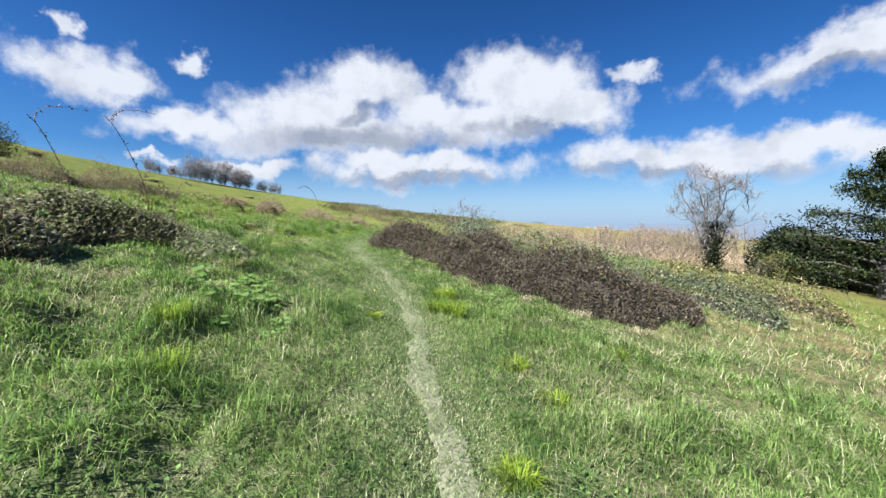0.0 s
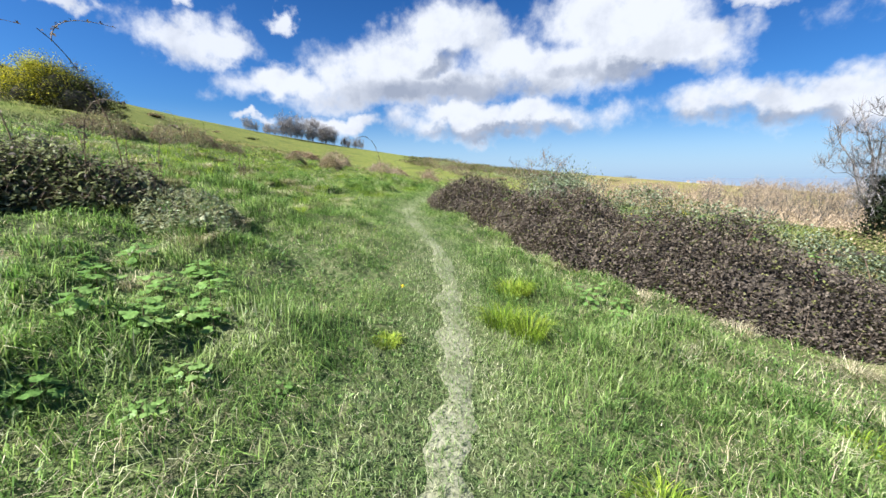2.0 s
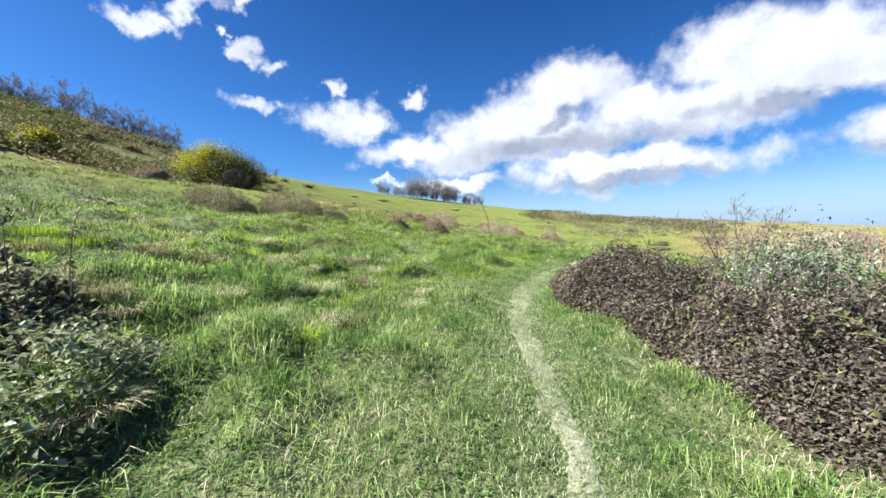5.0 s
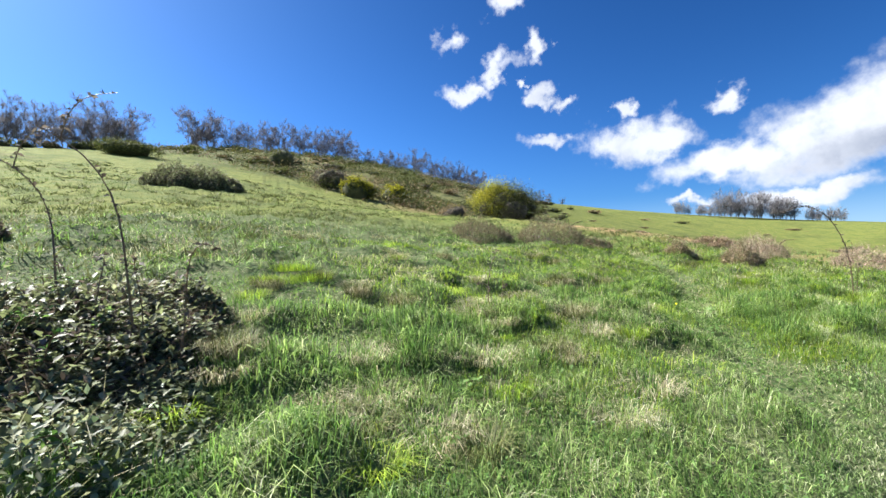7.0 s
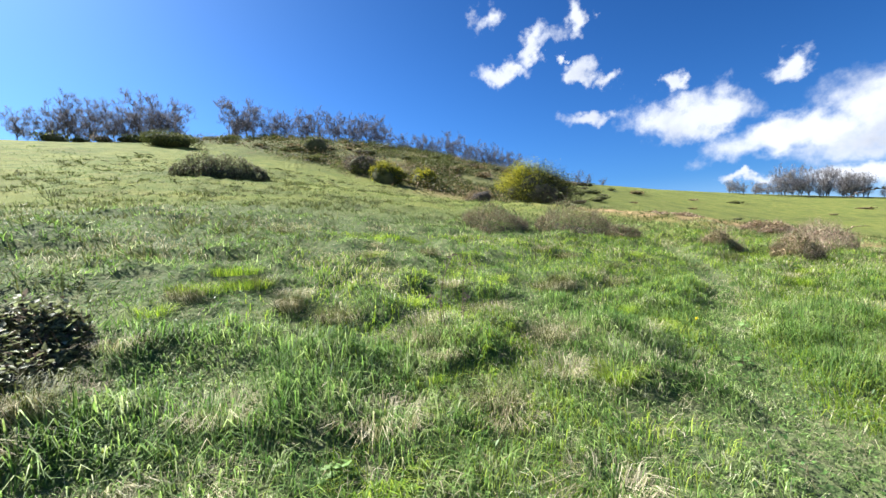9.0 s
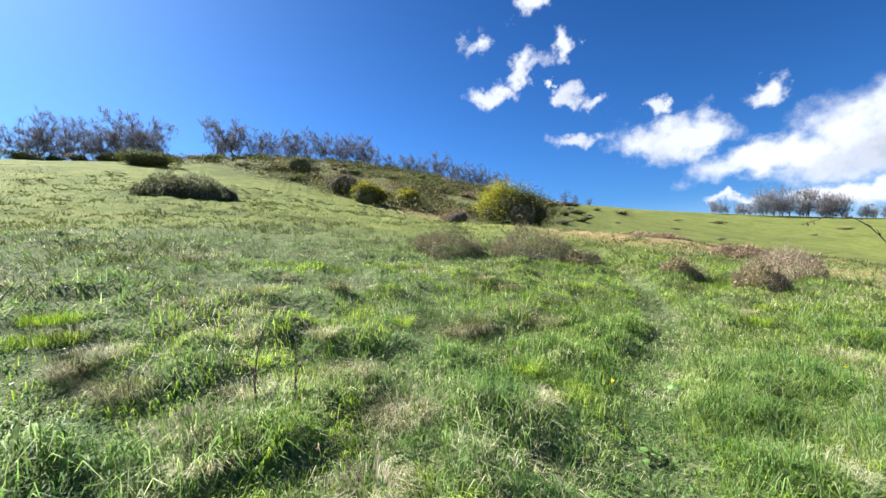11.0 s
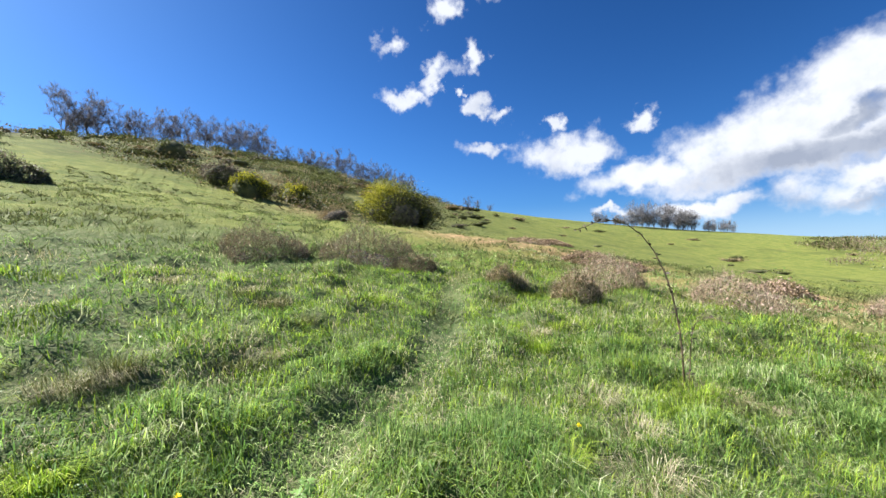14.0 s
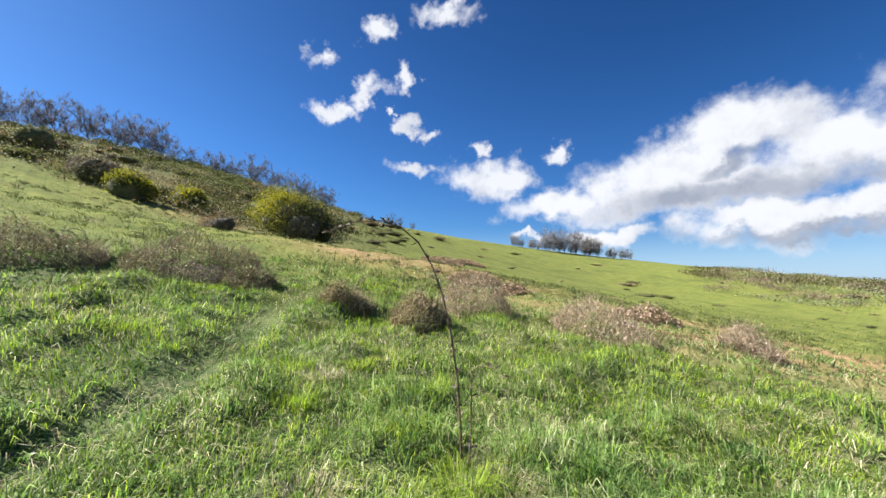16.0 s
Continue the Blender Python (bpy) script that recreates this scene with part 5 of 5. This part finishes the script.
def build_houses():
    """A few pale houses of a far town above the sea."""
    w, l, h, rf = 3.4, 4.6, 5.0, 2.4
    ob = thing("house", 0, 0, 0, "small pale rendered house of the distant town", "house", "distant houses")
    bm = bmesh.new()
    bmesh.ops.create_cube(bm, size=1.0, matrix=Matrix.Translation((0, 0, h / 2 - 0.5)) @ Matrix.Diagonal((2 * w, 2 * l, h + 1, 1)))
    me = bpy.data.meshes.new("wall")
    bm.to_mesh(me), bm.free()
    me.materials.append(WALL_PAINT)
    wall = new("wall", me)
    wall.parent = ob
    k = 1.1
    v = np.array([(-w * k, -l * k, h), (w * k, -l * k, h), (w * k, l * k, h), (-w * k, l * k, h), (0, -l * k, h + rf), (0, l * k, h + rf)])
    part("roof", (v, np.array([(0, 1, 4), (2, 3, 5), (0, 4, 5), (0, 5, 3), (1, 2, 5), (1, 5, 4), (0, 3, 2), (0, 2, 1)])), ROOF_TILE, ob, "dull red tiled roof")
    r = np.random.default_rng(41)
    for i in range(16):
        az, d = radians(r.uniform(19, 28)), r.uniform(560, 690)
        x, y = d * math.sin(az), d * math.cos(az)
        place(ob, x, y, r.uniform(0.35, 0.5), r.uniform(0, 3.1), i > 0)


build_houses()


# ---------------------------------------------------------------- near details
def tuft(x, y, blades, height, spread, material, label, name="grass_tuft", category="grass tuft", bend=0.7, width=0.006, lean=None, group=""):
    ob = thing(name, x, y, gz(x, y), label, category, group)
    a = rng.uniform(0, 6.28, blades)
    r = spread * 0.35 * np.sqrt(rng.uniform(0, 1, blades))
    p = np.column_stack([r * np.cos(a), r * np.sin(a), np.full(blades, -0.02)])
    heading = a + rng.normal(0, 0.5, blades) if lean is None else rng.normal(lean, 0.7, blades)
    part("blade_clump", blade_faces(p, rng.uniform(0.55, 1.1, blades) * height, rng.uniform(0.7, 1.3, blades) * width, np.clip(rng.normal(bend, 0.2, blades), 0.1, 1.25), heading), material, ob)
    return ob


for x, y, h, s in [(-0.07, 5.62, 0.36, 0.38), (0.15, 5.5, 0.36, 0.36), (-0.03, 6.45, 0.3, 0.3), (0.1, 6.6, 0.28, 0.26), (-0.85, 4.85, 0.16, 0.2), (0.45, 2.3, 0.2, 0.3), (0.75, 4.0, 0.22, 0.3), (1.0, 3.4, 0.2, 0.3), (-1.9, 2.6, 0.24, 0.4), (-2.3, 3.3, 0.25, 0.4), (2.2, 5.0, 0.22, 0.4), (-7.2, 14.1, 0.3, 0.7), (-5.9, 12.0, 0.26, 0.5), (-6.6, 16.2, 0.3, 0.6)]:
    tuft(x, y, 230, h, s, LUSH, "bright lush clump of broad-bladed grass", bend=0.75, width=0.006, group="bright grass clumps")
for x, y in [(-7.76, 7.47), (-7.06, 7.19), (-7.3, 7.7)]:
    tuft(x, y, 480, 0.2, 0.9, LUSH, "patch of vivid yellow-green grass on the slope", bend=0.6, width=0.006, group="vivid grass patches")
for x, y, h, s in [(-6.5, 8.2, 0.32, 0.4), (-6.16, 8.68, 0.3, 0.55), (-7.37, 12.1, 0.3, 0.5), (-5.28, 10.67, 0.34, 0.6), (-4.41, 9.63, 0.26, 0.5), (-7.27, 11.77, 0.3, 0.6), (-6.1, 10.34, 0.36, 0.6), (-9.46, 13.6, 0.35, 0.7), (-9.06, 10.42, 0.3, 0.5), (-11.7, 7.7, 0.35, 0.6), (-6.87, 7.13, 0.3, 0.5), (-3.9, 7.6, 0.25, 0.4), (-4.7, 6.9, 0.3, 0.5)]:
    tuft(x, y, 300, h, s, OLIVE, "dark tussock of coarse grass with withered tips", "grass_tussock", "tussock", 0.85, 0.005, None, "coarse tussocks")
    tuft(x + 0.1, y + 0.05, 260, h * 0.95, s * 1.1, STRAW, "withered straw tuft in a tussock", "dry_tuft", "dry grass", 1.0, 0.0032, radians(-60), "withered tufts")
tr = np.random.default_rng(77)
for x, y in scatter(70, -11, 1.5, 5.5, 20, lambda x, y: smooth(0.7, 1.2, line_distance(x, y, PATH_LINE)) * smooth(0.4, 0.8, line_distance(x, y, TRACK_LINE)) * smooth(0.45, 0.9, line_distance(x, y, WALK_LINE)) * (x < -3) * np.minimum(1, 3 / (0.5 + line_distance(x, y, WALK_LINE)))):
    k = tr.uniform()
    h, w = tr.uniform(0.18, 0.34), tr.uniform(0.35, 0.7)
    if k < 0.4:
        tuft(x, y, 200, h, w, LUSH, "bright lush clump of broad-bladed grass", bend=0.95, width=0.005, group="bright grass clumps")
    elif k < 0.75:
        tuft(x, y, 220, h, w, OLIVE, "dark tussock of coarse olive grass", "grass_tussock", "tussock", 0.95, 0.0045, None, "coarse tussocks")
    else:
        tuft(x, y, 230, h, w, STRAW, "bleached tuft of dead grass lying over", "dry_tuft", "dry grass", 1.1, 0.0032, None, "withered tufts")
for x, y, h in [(-7.45, 13.38, 0.22), (-7.0, 16.6, 0.26), (-5.0, 17.0, 0.3), (-1.47, 4.93, 0.12), (2.4, 6.9, 0.25), (3.2, 6.5, 0.28), (1.5, 7.3, 0.22), (0.6, 8.2, 0.24), (-2.9, 5.4, 0.22), (-3.1, 5.0, 0.2), (-3.9, 6.35, 0.25), (-4.4, 6.9, 0.25), (-3.3, 5.9, 0.24), (-4.9, 7.0, 0.25), (-3.2, 6.3, 0.2), (-3.5, 4.2, 0.22), (-5.6, 7.0, 0.25), (-2.7, 4.6, 0.18), (-5.9, 9.6, 0.3), (-5.4, 9.3, 0.3)]:
    tuft(x, y, 240, h, 0.5, STRAW, "bleached tuft of dead grass lying over", "dry_tuft", "dry grass", 1.05, 0.0034, None, "withered tufts")


def lobed_leaf(size, seed):
    """A broad cupped leaf with shallow lobes, a fan round its middle."""
    r = np.random.default_rng(seed)
    m = 15
    a = np.linspace(-2.75, 2.75, m)
    k = size * 0.55 * (0.8 + 0.2 * np.cos(a * 5) + 0.12 * np.cos(a)) * r.uniform(0.93, 1.07, m)
    v = np.column_stack([size * 0.45 + k * np.cos(a), k * np.sin(a), -0.25 * k + 0.12 * size * np.cos(a * 5)])
    v = np.vstack([[size * 0.4, 0, 0.0], v, [0, 0, 0.0]])
    f = [(0, i, i + 1) for i in range(1, m)] + [(0, m, m + 1), (0, m + 1, 1)]
    return v, np.array(f)


def turned(geometry, at, heading, droop):
    v, f = geometry
    m = Matrix.Rotation(heading, 3, "Z") @ Matrix.Rotation(droop, 3, "Y")
    return v @ np.array(m).T + np.asarray(at), f


def weed(x, y, leaves, size, height, label, material=FRESH_LEAF):
    ob = thing("leafy_weed", x, y, gz(x, y), label, "weed", "leafy weeds")
    a = np.arange(leaves) * 2.4
    r = np.linspace(0.02, size * 1.2, leaves)
    p = np.column_stack([r * np.cos(a), r * np.sin(a), height * np.linspace(1, 0.25, leaves)])
    part("stem", tube([(0, 0, -0.02), (0.01, 0, height * 0.6), (0, 0.01, height)], [0.005, 0.004, 0.002], 4), CANE, ob)
    for q, h in zip(p, a):
        leaf = turned(lobed_leaf(size * rng.uniform(0.7, 1.25), int(h * 10)), q, h, rng.normal(0.15, 0.3))
        part("leaf", join(leaf, tube([(0, 0, q[2] * 0.6), tuple(q)], 0.0015, 3)), material, ob)


for x, y, s, h in [(-2.96, 4.91, 0.11, 0.24), (-2.45, 4.95, 0.1, 0.2), (-2.32, 4.5, 0.11, 0.22), (-1.97, 4.32, 0.1, 0.2), (-2.75, 4.4, 0.11, 0.24), (-2.15, 4.2, 0.1, 0.2), (-3.1, 4.6, 0.1, 0.22), (-1.85, 4.38, 0.1, 0.22), (-2.0, 4.05, 0.1, 0.24), (-2.35, 4.0, 0.1, 0.22), (-2.2, 4.85, 0.1, 0.24), (-2.5, 4.6, 0.1, 0.24), (-1.55, 3.6, 0.08, 0.12), (0.7, 7.0, 0.1, 0.22), (1.15, 6.7, 0.1, 0.24), (-2.05, 4.6, 0.1, 0.25), (-1.6, 3.9, 0.09, 0.16), (-2.0, 3.5, 0.1, 0.2), (0.92, 6.89, 0.11, 0.3), (0.8, 6.6, 0.1, 0.26), (1.05, 6.4, 0.09, 0.2), (1.2, 5.9, 0.08, 0.15), (-5.3, 13.2, 0.07, 0.14), (-4.6, 12.2, 0.07, 0.16), (-4.0, 8.6, 0.07, 0.12), (-3.4, 8.2, 0.07, 0.1), (-4.1, 14.0, 0.06, 0.1), (-1.2, 4.1, 0.06, 0.08), (-2.5, 5.0, 0.08, 0.2), (0.3, 7.6, 0.08, 0.2)]:
    weed(x, y, 12, s * 0.7, h * 0.62, "leafy weed with pale green broad leaves in the grass")


def flower(x, y):
    ob = thing("yellow_flower", x, y, gz(x, y), "small yellow dandelion flower in the grass", "flower", "yellow flowers")
    part("stem", tube([(0, 0, -0.02), (0.01, 0, 0.06), (0, 0, 0.11)], [0.003, 0.0025, 0.002], 4), FRESH_LEAF, ob)
    n = 22
    a = np.arange(n) * 6.283 / n
    part("petals", leaf_faces(np.column_stack([np.zeros((n, 2)), np.full(n, 0.11)]), np.full(n, 0.022), np.full(n, 0.009), 0.9, 0.2, a), PETAL, ob)


for x, y in [(-1.0, 5.75), (-2.42, 8.28), (-4.95, 15.0), (-5.4, 12.6)]:
    flower(x, y)


def bare_patch(x, y, rx, ry, label):
    a, q = np.meshgrid(np.linspace(0, 2 * math.pi, 22, endpoint=False), np.linspace(0.02, 1, 7))
    k = q * (1 + 0.5 * (fbm(np.cos(a) * 2 + x, np.sin(a) * 2 + y, 5) - 0.5))
    px, py = x + rx * k * np.cos(a), y + ry * k * np.sin(a)
    v = np.stack([px, py, ground_z(px, py) + 0.02 * (1 - q ** 2) + 0.008], -1).reshape(-1, 3)
    f = []
    for i in range(6):
        for j in range(22):
            p, r = i * 22 + j, i * 22 + (j + 1) % 22
            f.append((p, r, r + 22, p + 22))
    tagged(new("bare_soil", raw_mesh("bare_soil", v, f, SOIL, True)), label, "soil", "bare soil patches")


bare_patch(-4.98, 16.64, 0.2, 0.11, "small bare patch of pale crumbly soil in the turf")
bare_patch(-4.45, 16.9, 0.1, 0.08, "small bare patch of pale crumbly soil in the turf")
